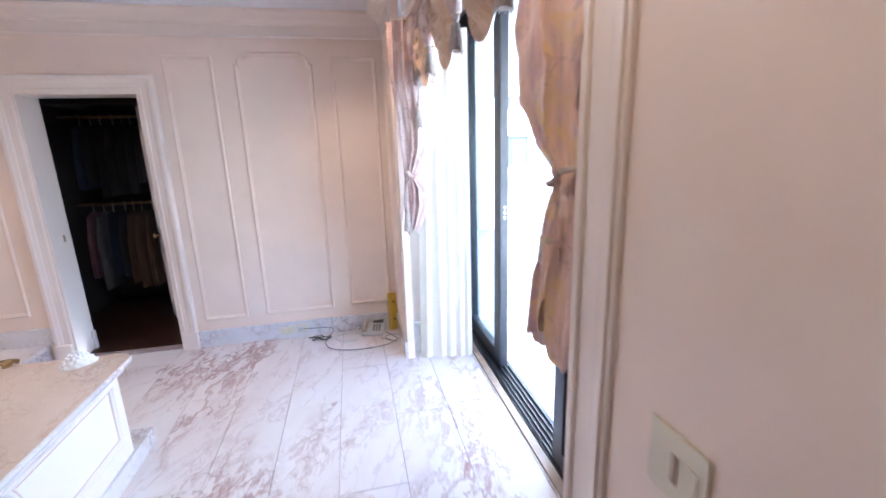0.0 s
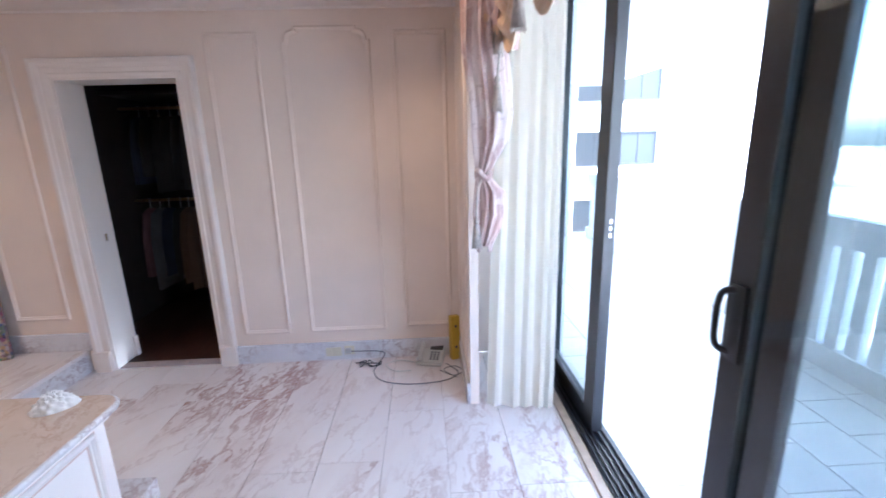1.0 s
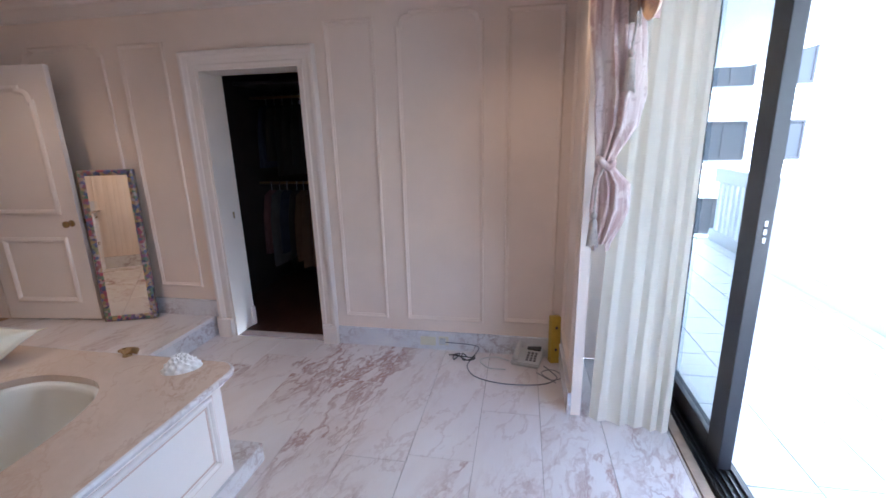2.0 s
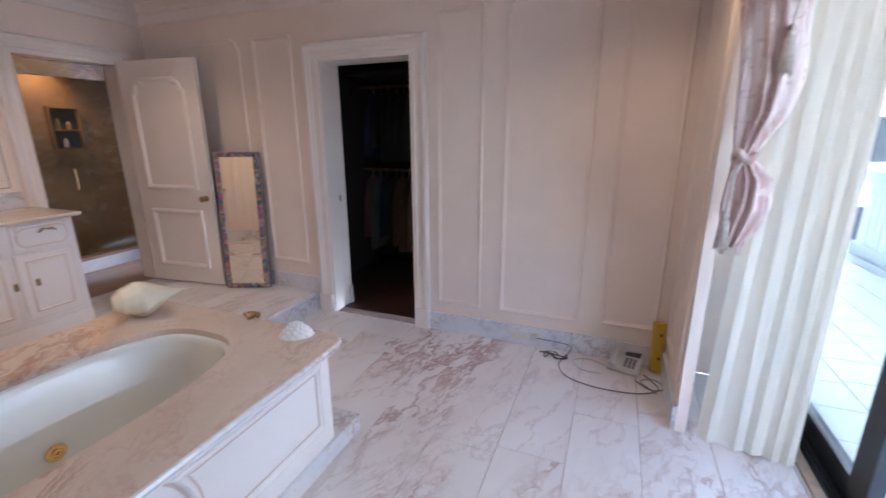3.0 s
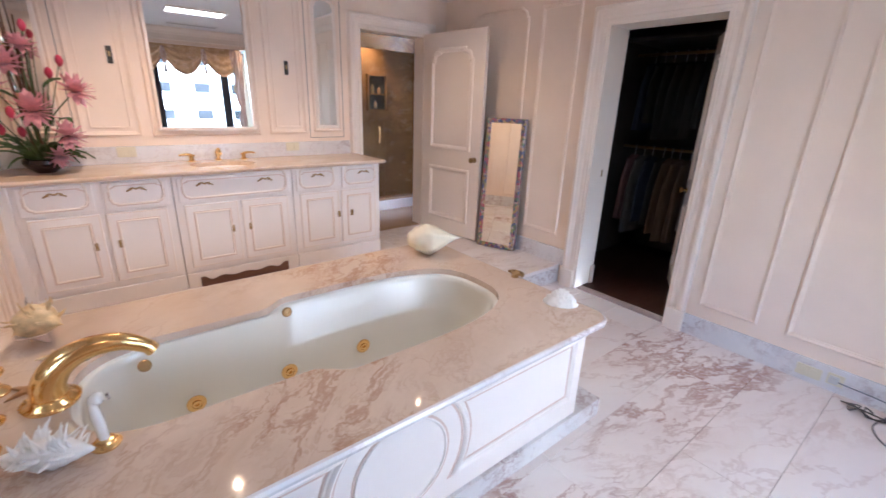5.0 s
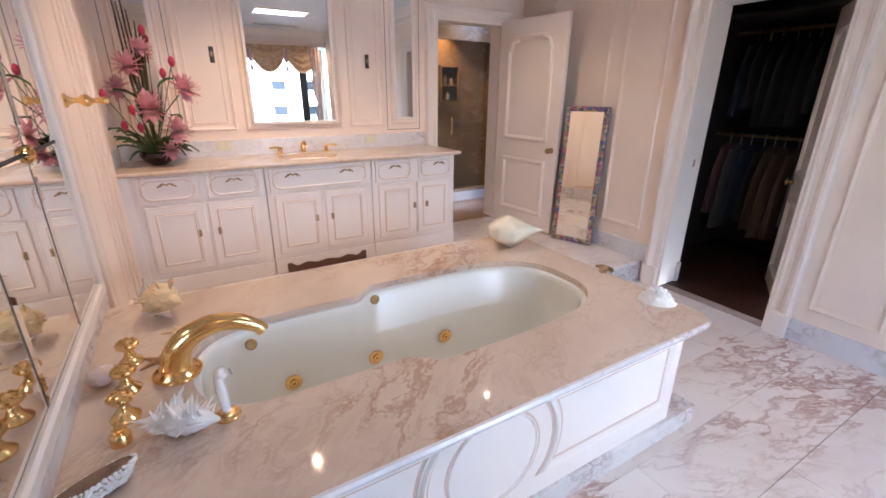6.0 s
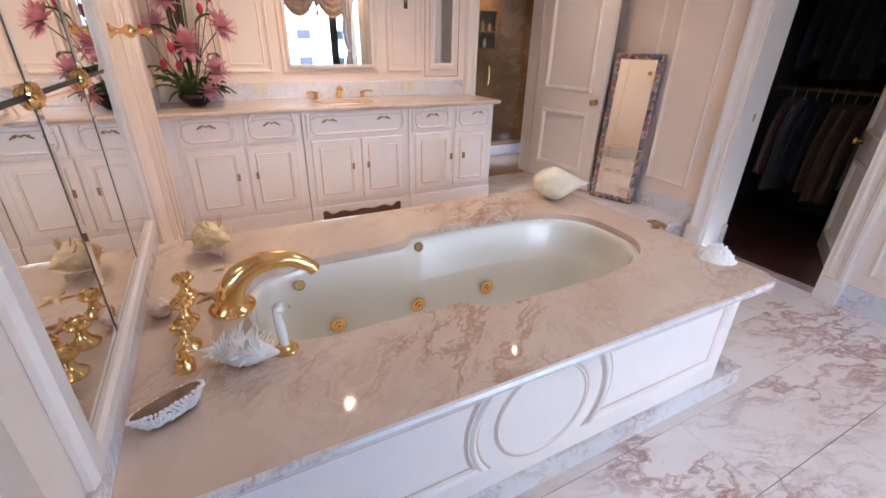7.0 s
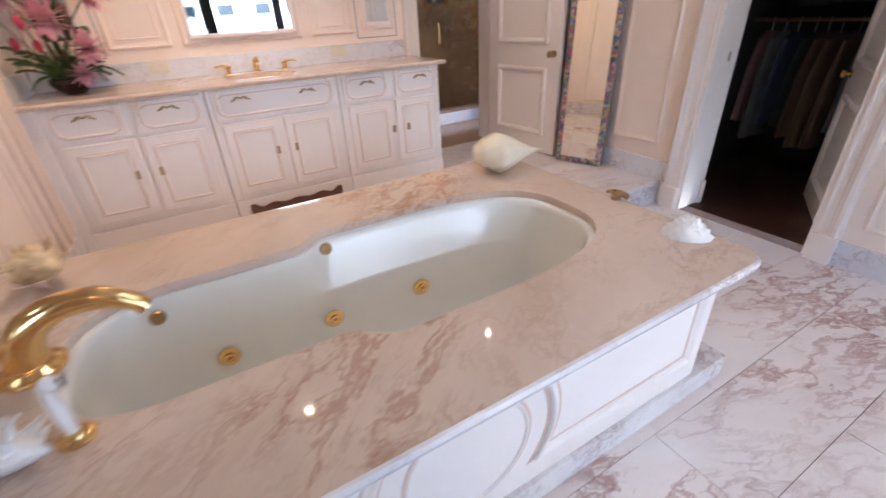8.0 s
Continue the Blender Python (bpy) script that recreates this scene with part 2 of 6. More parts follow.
def thing(name, at, label, category, group="", kind=""):
    ob = new(name)
    ob.location = at
    ob.matrix_basis = Matrix.Translation(at)
    ob.empty_display_size = 0.1
    return tagged(ob, label, category, group, kind)


def box(bm, x0, x1, y0, y1, z0, z1, bevel=0.0, m=None):
    vs = [bm.verts.new(p) for p in ((x0, y0, z0), (x1, y0, z0), (x1, y1, z0), (x0, y1, z0), (x0, y0, z1), (x1, y0, z1), (x1, y1, z1), (x0, y1, z1))]
    fs = [bm.faces.new([vs[i] for i in q]) for q in ((0, 3, 2, 1), (4, 5, 6, 7), (0, 1, 5, 4), (1, 2, 6, 5), (2, 3, 7, 6), (3, 0, 4, 7))]
    if bevel:
        edges = {e for f in fs for e in f.edges}
        out = bmesh.ops.bevel(bm, geom=list(edges), offset=bevel, segments=2, profile=0.6, affect="EDGES")
        vs = list({v for f in out["faces"] for v in f.verts} | {v for f in fs if f.is_valid for v in f.verts})
    if m:
        bmesh.ops.transform(bm, matrix=m, verts=[v for v in vs if v.is_valid])
    return bm


def cube(x0, x1, y0, y1, z0, z1, bevel=0.0):
    return box(bmesh.new(), x0, x1, y0, y1, z0, z1, bevel)


def lathe(bm, profile, seg=24, m=None):
    """Turn a profile of (radius, height) about z."""
    rings = []
    for r, z in profile:
        if r < 1e-5:
            rings.append([bm.verts.new((0, 0, z))])
        else:
            rings.append([bm.verts.new((r * math.cos(2 * math.pi * i / seg), r * math.sin(2 * math.pi * i / seg), z)) for i in range(seg)])
    for a, b in zip(rings, rings[1:]):
        for i in range(seg):
            j = (i + 1) % seg
            q = [a[i % len(a)], a[j % len(a)], b[j % len(b)], b[i % len(b)]]
            q = list(dict.fromkeys(q))
            if len(q) > 2:
                bm.faces.new(q)
    for ring in (rings[0], rings[-1]):
        if len(ring) > 2:
            bm.faces.new(ring)
    if m:
        bmesh.ops.transform(bm, matrix=m, verts=[v for r in rings for v in r])
    return bm


def tube(bm, pts, radii, seg=10, squash=1.0):
    """A round tube through pts; radii one number or one a point."""
    pts = [Vector(p) for p in pts]
    radii = radii if isinstance(radii, (list, tuple)) else [radii] * len(pts)
    up = Vector((0.13, 0.21, 0.97))
    rings = []
    for i, p in enumerate(pts):
        d = (pts[min(i + 1, len(pts) - 1)] - pts[max(i - 1, 0)]).normalized()
        u = d.cross(up).normalized()
        v = u.cross(d).normalized()
        up = v
        rings.append([bm.verts.new(p + radii[i] * (math.cos(2 * math.pi * k / seg) * u + squash * math.sin(2 * math.pi * k / seg) * v)) for k in range(seg)])
    for a, b in zip(rings, rings[1:]):
        for k in range(seg):
            bm.faces.new((a[k], a[(k + 1) % seg], b[(k + 1) % seg], b[k]))
    bm.faces.new(rings[0][::-1])
    bm.faces.new(rings[-1])
    return bm


def spline(pts, n=8):
    """Points of a smooth curve through pts."""
    p = [Vector(q) for q in pts]
    p = [2 * p[0] - p[1], *p, 2 * p[-1] - p[-2]]
    out = []
    for i in range(1, len(p) - 2):
        for k in range(n):
            t = k / n
            out.append(0.5 * (2 * p[i] + (p[i + 1] - p[i - 1]) * t + (2 * p[i - 1] - 5 * p[i] + 4 * p[i + 1] - p[i + 2]) * t * t + (3 * p[i] - p[i - 1] - 3 * p[i + 1] + p[i + 2]) * t ** 3))
    return out + [p[-2]]


def on_north(y):
    return lambda u, v, h: (u, y - h, v)


def on_south(y):
    return lambda u, v, h: (u, y + h, v)


def on_west(x):
    return lambda u, v, h: (x + h, u, v)


def on_east(x):
    return lambda u, v, h: (x - h, u, v)


def moulding(bm, path, profile, place, closed=True):
    """Sweep a profile of (offset to the path's left, height) along a path on a wall, with mitred corners."""
    n = len(path)
    rings = []
    for i, (x, y) in enumerate(path):
        a = path[i - 1] if closed or i else None
        b = path[(i + 1) % n] if closed or i < n - 1 else None
        dirs = []
        if a:
            dirs.append(Vector((x - a[0], y - a[1])).normalized())
        if b:
            dirs.append(Vector((b[0] - x, b[1] - y)).normalized())
        ns = [Vector((-d.y, d.x)) for d in dirs]
        if len(ns) == 2:
            m = ns[0] + ns[1]
            m = m / max(0.35, 1 + ns[0].dot(ns[1]))
        else:
            m = ns[0]
        rings.append([bm.verts.new(place(x + m.x * o, y + m.y * o, h)) for o, h in profile])
    for i in range(n if closed else n - 1):
        a, b = rings[i], rings[(i + 1) % n]
        for k in range(len(profile) - 1):
            bm.faces.new((a[k], b[k], b[k + 1], a[k + 1]))
    if not closed:
        bm.faces.new(rings[0])
        bm.faces.new(rings[-1])
    return bm


def rect(u0, u1, v0, v1):
    return [(u0, v0), (u1, v0), (u1, v1), (u0, v1)]


def notched(u0, u1, v0, v1, n=0.07, bottom=False):
    """A rectangle whose top corners (and bottom ones) are cut by small shoulders and a hollow curve."""
    def corner(cu, cv, su, sv):
        s = n * 0.22
        pts = [(cu, cv - sv * n), (cu - su * s, cv - sv * n)]
        for k in range(1, 4):
            a = radians(90 * k / 4)
            pts.append((cu - su * (s + (n - s) * (1 - math.cos(a)) * 0.95), cv - sv * (s + (n - s) * (1 - math.sin(a)) * 0.95)))
        pts += [(cu - su * n, cv - sv * s), (cu - su * n, cv)]
        return pts
    low_l = corner(u0, v0, -1, -1)[::-1] if bottom else [(u0, v0)]
    low_r = corner(u1, v0, 1, -1) if bottom else [(u1, v0)]
    low_r = low_r[::-1] if bottom else low_r
    low_l = low_l[::-1] if bottom else low_l
    return low_l + low_r + corner(u1, v1, 1, 1) + corner(u0, v1, -1, 1)[::-1]


BEAD = [(0.0, -0.002), (0.0, 0.006), (0.005, 0.013), (0.012, 0.016), (0.019, 0.012), (0.023, 0.007), (0.030, 0.005), (0.033, -0.002)]
WIDEBEAD = [(0.0, -0.002), (0.0, 0.010), (0.008, 0.018), (0.020, 0.022), (0.030, 0.016), (0.040, 0.008), (0.044, -0.002)]
SMALLBEAD = [(0.0, -0.001), (0.0, 0.003), (0.003, 0.006), (0.007, 0.006), (0.010, 0.002), (0.011, -0.001)]
GROOVE = [(0.0, -0.001), (0.0, 0.0016), (0.0055, 0.0016), (0.0055, -0.001)]
CASING = [(0.0, -0.002), (0.0, 0.018), (0.010, 0.024), (0.020, 0.024), (0.026, 0.018), (0.056, 0.020), (0.064, 0.030), (0.078, 0.034), (0.086, 0.044), (0.106, 0.046), (0.114, 0.038), (0.118, -0.002)]
CROWN = [(0.0, -0.002), (0.0, 0.010), (0.010, 0.018), (0.022, 0.014), (0.085, 0.020), (0.095, 0.034), (0.105, 0.036), (0.125, 0.060), (0.150, 0.105), (0.165, 0.118), (0.179, 0.120), (0.179, -0.002)]


def slab_with_hole(outer, inner, z0, z1):
    """A flat slab between an outer and an inner outline, standing free with thickness."""
    bm = bmesh.new()
    loops = []
    for pts in (outer, inner):
        vs = [bm.verts.new((x, y, z1)) for x, y in pts]
        loops.append([bm.edges.new((vs[i], vs[(i + 1) % len(vs)])) for i in range(len(vs))])
    bmesh.ops.triangle_fill(bm, edges=loops[0] + loops[1], use_beauty=True)
    def inside(p):
        hit = False
        for (x0, y0), (x1, y1) in zip(inner, inner[1:] + inner[:1]):
            if (y0 > p.y) != (y1 > p.y) and p.x < x0 + (p.y - y0) / (y1 - y0) * (x1 - x0):
                hit = not hit
        return hit
    bmesh.ops.delete(bm, geom=[f for f in bm.faces if inside(f.calc_center_median())], context="FACES_ONLY")
    out = bmesh.ops.extrude_face_region(bm, geom=bm.faces[:])
    bmesh.ops.translate(bm, vec=(0, 0, z0 - z1), verts=[v for v in out["geom"] if isinstance(v, bmesh.types.BMVert)])
    return bm


def sheet(rows, thick=0.004):
    """A cloth from rows of points, given thickness."""
    bm = bmesh.new()
    grid = [[bm.verts.new(p) for p in row] for row in rows]
    for a, b in zip(grid, grid[1:]):
        for i in range(len(a) - 1):
            bm.faces.new((a[i], a[i + 1], b[i + 1], b[i]))
    bm.normal_update()
    back = [[bm.verts.new(v.co - v.normal * thick) for v in row] for row in grid]
    for a, b in zip(back, back[1:]):
        for i in range(len(a) - 1):
            bm.faces.new((a[i], b[i], b[i + 1], a[i + 1]))
    m, n = len(grid) - 1, len(grid[0]) - 1
    rim = [(0, k) for k in range(n)] + [(k, n) for k in range(m)] + [(m, n - k) for k in range(n)] + [(m - k, 0) for k in range(m)]
    for (i, j), (k, l) in zip(rim, rim[1:] + rim[:1]):
        bm.faces.new((grid[i][j], back[i][j], back[k][l], grid[k][l]))
    return bm


# ---- the room ----
N, E, W, S = 3.95, 0.56, -4.12, 0.335       # faces of the north, east, west walls and of the mirror wall
EN = 0.465                                  # face of the short east wall by the north corner
TOP, STEP = 2.67, 0.17                      # ceiling and raised floor
NT = 0.24                                   # thickness of the north wall
DX0, DX1, DZ = -2.195, -1.38, 2.105          # closet doorway
SY0, SY1, SZ = 2.92, 3.67, 2.145           # shower doorway
GX = 1.08                                   # plane of the sliding door


def structure(name, bm, mat, label, category, smooth=False):
    return tagged(part(name, bm, mat, smooth=smooth), label, category, kind="structure")


bm = cube(-4.26, DX0, N, N + NT, 0, TOP)
box(bm, DX1, 1.24, N, N + NT, 0, TOP)
box(bm, DX0, DX1, N, N + NT, DZ, TOP)
wall_north = structure("wall_north", bm, WALL, "pale pink painted wall with panel mouldings and a closet doorway", "wall")

bm = cube(W - 0.14, W, -0.0, SY0, 0, TOP)
box(bm, W - 0.14, W, SY1, N, 0, TOP)
box(bm, W - 0.14, W, SY0, SY1, SZ, TOP)
wall_west = structure("wall_west", bm, WALL, "pale pink panelled wall above the vanity with a doorway", "wall")

bm = cube(W, -0.98, 0.16, S, 0, TOP)
wall_south = structure("wall_south", bm, WALL, "pale pink partition wall behind the bathtub carrying a mirror", "wall")

bm = cube(EN, EN + 0.055, 3.25, N, 0, TOP)
box(bm, E, 0.66, 0.87, 3.25, 2.44, TOP)
box(bm, E, 1.20, -2.2, 0.87, 0, TOP)
box(bm, 1.04, 1.20, 0.87, 3.82, 2.61, TOP)
box(bm, 1.04, 1.20, 3.82, N, 0, TOP)
wall_east = structure("wall_east", bm, WALL, "pale pink wall framing a wide glazed opening", "wall")

bm = cube(-1.4, 1.2, -2.34, -2.2, 0, TOP)
box(bm, -1.4, -1.26, -2.2, 0.16, 0, TOP)
wall_entry = structure("wall_entry", bm, WALL, "plain pale pink walls of the entry", "wall")

ceiling = structure("ceiling", cube(-4.26, 1.2, -2.34, N + NT, TOP, TOP + 0.12), CEIL, "plain off-white ceiling", "ceiling")

sub = cube(-4.26, 1.02, -2.34, N, -0.12, -0.012)
floor = structure("floor", sub, GROUT, "polished pink-white marble floor with red-brown veins", "floor")
bm = cube(-4.26, -2.385, S - 0.1, N, -0.012, STEP - 0.032)
platform = structure("raised_floor", bm, GROUT, "raised marble floor one step up in front of the vanity", "floor")
part("riser", cube(-2.385, -2.365, 2.3, N, 0, STEP - 0.021, 0.002), SPLASH, platform)

# panel mouldings
bm = bmesh.new()
north = on_north(N)
moulding(bm, rect(-1.19, -0.84, 0.235, 2.36), BEAD, north)
moulding(bm, notched(-0.69, -0.105, 0.235, 2.39, 0.085), BEAD, north)
moulding(bm, rect(0.04, 0.40, 0.25, 2.36), BEAD, north)
moulding(bm, notched(-3.72, -2.97, 0.42, 2.32, 0.085), BEAD, north)
moulding(bm, rect(-2.83, -2.44, 0.42, 2.30), BEAD, north)
part("panel_moulding", bm, WALL, wall_north, smooth=True, auto=30)
bm = bmesh.new()
east = on_east(EN)
moulding(bm, rect(3.32, 3.86, 0.25, 2.36), BEAD, east)
part("panel_moulding", bm, WALL, wall_east, smooth=True, auto=30)
bm = bmesh.new()
west = on_west(W)
for a, b in ((0.78, 1.13), (2.05, 2.38)):
    moulding(bm, rect(a, b, 1.21, 2.36), BEAD, west)
    moulding(bm, rect(a + 0.055, b - 0.055, 1.265, 2.30), SMALLBEAD, west)
moulding(bm, rect(2.445, 2.715, 1.225, 2.36), BEAD, west)
moulding(bm, rect(0.445, 0.715, 1.225, 2.36), BEAD, west)
moulding(bm, rect(1.195, 1.975, 1.205, 2.45), BEAD, west)
part("panel_moulding", bm, WALL, wall_west, smooth=True, auto=30)
bm = bmesh.new()
for a, b in ((0.40, 0.755), (2.405, 2.74)):
    moulding(bm, rect(a, b, 1.17, 2.40), [(0, 0), (0, 0.0015), (0.004, 0.0015), (0.004, 0)], west)
part("cabinet_gap", bm, DARKBACK, wall_west)
bm = bmesh.new()
south = on_south(S)
for a, b in ((-3.02, -2.62), (-4.05, -3.58)):
    moulding(bm, [(b, 0.40), (a, 0.40), (a, 2.34), (b, 2.34)], BEAD, on_south(S))
box(bm, -2.575, -2.50, S, S + 0.018, STEP, 2.49, 0.004)
for a, d in ((-3.10, 0.014), (-3.22, 0.022), (-3.34, 0.030), (-3.46, 0.022)):
    box(bm, a - 0.07, a, S, S + d, STEP + 0.166, 2.49, 0.005)
part("panel_moulding", bm, WALL, wall_south, smooth=True, auto=30)

# crown
bm = bmesh.new()
moulding(bm, [(W, 2.49), (EN, 2.49)], CROWN, on_north(N), False)
moulding(bm, [(S, 2.49), (N, 2.49)], CROWN, on_west(W), False)
moulding(bm, [(-2.2, 2.49), (3.25, 2.49)], CROWN, on_east(E), False)
moulding(bm, [(3.25, 2.49), (N, 2.49)], CROWN, on_east(EN), False)
moulding(bm, [(W, 2.49), (-0.98, 2.49)], CROWN, on_south(S), False)
structure("crown_moulding", bm, TRIM, "stepped pale pink crown moulding below the ceiling", "moulding", True)

# door casings
bm = bmesh.new()
moulding(bm, [(DX0, 0), (DX0, DZ), (DX1, DZ), (DX1, 0)], CASING, on_north(N), False)
box(bm, DX0 - 0.122, DX0 - 0.002, N - 0.052, N - 0.002, 0, 0.16, 0.004)
box(bm, DX1 + 0.002, DX1 + 0.122, N - 0.052, N - 0.002, 0, 0.16, 0.004)
box(bm, DX0, DX0 + 0.018, N - 0.012, N + NT + 0.006, 0, DZ - 0.018)
box(bm, DX1 - 0.018, DX1, N - 0.012, N + NT + 0.006, 0, DZ - 0.018)
box(bm, DX0, DX1, N - 0.012, N + NT + 0.006, DZ - 0.018, DZ)
box(bm, DX0 + 0.018, DX0 + 0.034, N + 0.20, N + NT + 0.006, 0, 0.17, 0.004)
closet_casing = structure("door_casing_1", bm, TRIM, "stepped pale pink casing round the closet doorway", "door casing", True)
part("strike_plate", cube(DX0 + 0.0185, DX0 + 0.0205, N + 0.145, N + 0.165, 0.975, 1.03, 0.0005), BRASS_DULL, closet_casing, "small dark strike plate")

bm = bmesh.new()
moulding(bm, [(SY1, STEP), (SY1, SZ), (SY0, SZ), (SY0, STEP)], [(-o, h) for o, h in CASING], on_west(W), False)
box(bm, W - 0.15, W + 0.012, SY0, SY0 + 0.016, STEP, SZ - 0.016)
box(bm, W - 0.15, W + 0.012, SY1 - 0.016, SY1, STEP, SZ - 0.016)
box(bm, W - 0.15, W + 0.012, SY0, SY1, SZ - 0.016, SZ)
structure("door_casing_2", bm, TRIM, "pale pink casing round the shower room doorway", "door casing", True)

bm = cube(E - 0.012, E, 0.745, 0.872, 0, 2.44, 0.003)
box(bm, E - 0.020, E - 0.010, 0.755, 0.785, 0, 2.44, 0.003)
box(bm, E - 0.022, E - 0.010, 0.850, 0.872, 0, 2.44, 0.004)
structure("trim", bm, TRIM, "pale pink upright trim on the wall's edge beside the curtain", "trim", True)

# marble skirtings
bm = bmesh.new()
box(bm, DX1 + 0.123, EN, N - 0.022, N, 0, 0.145, 0.003)
box(bm, EN - 0.022, EN, 3.25, N - 0.022, 0, 0.145, 0.003)
box(bm, E - 0.022, E, -2.2, 0.74, 0, 0.165, 0.003)
box(bm, W, DX0 - 0.124, N - 0.022, N, STEP, STEP + 0.14, 0.003)
box(bm, W + 0.56, -2.4, S, S + 0.022, STEP, STEP + 0.165, 0.003)
structure("baseboard", bm, SPLASH, "white marble baseboard with grey-red veins", "baseboard")


# ---- the closet, its darkness put into the wall colour ----
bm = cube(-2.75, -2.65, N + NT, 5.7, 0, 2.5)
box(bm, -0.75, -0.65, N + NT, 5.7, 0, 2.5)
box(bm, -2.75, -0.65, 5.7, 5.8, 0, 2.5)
structure("closet_wall", bm, CLOSETSHADE, "walls of an unlit closet, the darkness put into their colour", "wall")
structure("closet_ceiling", cube(-2.75, -0.65, N + NT, 5.8, 2.5, 2.6), CLOSETSHADE, "closet ceiling, its darkness put into the colour", "ceiling")
structure("closet_floor", cube(-2.75, -0.65, N + 0.095, 5.8, -0.1, 0.004), DARKWOOD, "dark red-brown wooden closet floor", "floor")

rail = thing("closet_rail", (-1.7, 5.3, 1.15), "two metal hanging rails with a shelf in the dark closet", "clothes rail")
for z in (1.15, 2.02):
    part("rail", tube(bmesh.new(), [(-2.65, 5.25, z), (-0.75, 5.25, z)], 0.014), BRASS_DULL, rail, smooth=True)
# the shelf takes the same painted-in darkness as the walls
part("shelf", cube(-2.65, -0.75, 5.0, 5.7, 2.12, 2.15, 0.003), CLOSETSHADE, rail)

COLOURS = [("dark green", (0.05, 0.10, 0.05)), ("navy blue", (0.03, 0.04, 0.08)), ("grey-blue", (0.09, 0.11, 0.16)), ("dusty pink", (0.22, 0.12, 0.13)), ("brown", (0.13, 0.08, 0.05)), ("black", (0.03, 0.03, 0.03)), ("grey", (0.14, 0.14, 0.15))]
CLOTH = [(n, plain("cloth_" + n.replace(" ", "_"), c, 0.8, 0.3, 9)) for n, c in COLOURS]


def garment(at_x, at_y, rail_z, length, width, colour, seed):
    """A hanging garment on its hanger."""
    rnd = random.Random(seed)
    name, mat = CLOTH[colour]
    ob = thing("hanging_garment", (at_x, at_y, rail_z), f"{name} garment hanging on a rail in the closet", "clothes", "clothes on the rails")
    rows = []
    for i in range(9):
        t = i / 8
        z = rail_z - 0.07 - length * t
        wd = width * (0.75 + 0.35 * min(1, t * 3) + 0.05 * t)
        row = []
        for k in range(25):
            a = 2 * math.pi * k / 24
            fold = 1 + 0.12 * t * math.sin(5 * a + seed)
            row.append((at_x + 0.035 * (0.6 + 0.6 * t) * math.cos(a) * fold, at_y + 0.5 * wd * math.sin(a) * fold, z - 0.05 * (1 - t) * abs(math.sin(a))))
        rows.append(row)
    part("cloth", sheet(rows, 0.003), mat, ob, smooth=True)
    part("hanger", tube(bmesh.new(), [(at_x, at_y, rail_z - 0.08), (at_x, at_y, rail_z - 0.005), (at_x, at_y + 0.018, rail_z + 0.018), (at_x, at_y - 0.012, rail_z + 0.022)], 0.003, 6), STEEL, ob)


rnd = random.Random(4)
x = -2.5
i = 0
while x < -0.95:
    garment(x, 5.22, 1.15, rnd.uniform(0.62, 0.8), rnd.uniform(0.36, 0.46), rnd.randrange(7), i)
    garment(x + 0.03, 5.25, 2.02, rnd.uniform(0.55, 0.72), rnd.uniform(0.36, 0.46), rnd.choice((1, 4, 5, 6, 0)), i + 50)
    x += rnd.uniform(0.075, 0.12)
    i += 1


def panel_door(name, at, turn, width, height, label, mat, knob_side, knob_mat):
    """A two-panel door; hinge at its origin, leaf along local x, faces to -y and +y."""
    ob = thing(name, (0, 0, 0), label, "door", kind="structure")
    leaf = part("leaf", cube(0, width, -0.02, 0.02, 0, height, 0.003), mat, ob)
    mid = height * 0.40
    for sgn in (-1, 1):
        place = (lambda u, v, h: (u, -0.02 - h, v)) if sgn < 0 else (lambda u, v, h: (u, 0.02 + h, v))
        bm = bmesh.new()
        moulding(bm, notched(0.12, width - 0.13, mid + 0.09, height - 0.14, 0.10), WIDEBEAD, place)
        moulding(bm, rect(0.12, width - 0.13, 0.15, mid - 0.09), WIDEBEAD, place)
        part("moulding", bm, TRIM, leaf, smooth=True, auto=30)
        bm = bmesh.new()
        prof = [(0.0, 0.0), (0.026, 0.0), (0.026, 0.006), (0.012, 0.010), (0.010, 0.030), (0.020, 0.036), (0.027, 0.048), (0.025, 0.060), (0.012, 0.068), (0.0, 0.069)]
        lathe(bm, prof, 20, Matrix.Translation((width - 0.065, sgn * 0.02, mid + 0.02)) @ Matrix.Rotation(radians(90 if sgn < 0 else -90), 4, "X"))
        part("knob", bm, knob_mat, leaf, "brass knob", True)
    ob.matrix_basis = Matrix.Translation(at) @ Matrix.Rotation(radians(turn), 4, "Z")
    return ob


panel_door("door_1", (DX1 - 0.03, N + NT + 0.025, 0.012), 119, 0.77, 2.07, "pale pink panelled closet door standing open inward", TRIM, 1, BRASS)
panel_door("door_2", (-4.07, 3.655, STEP + 0.012), 6.5, 0.815, 1.975, "pale pink two-panel door standing open against the wall", TRIM, 1, BRASS_DULL)


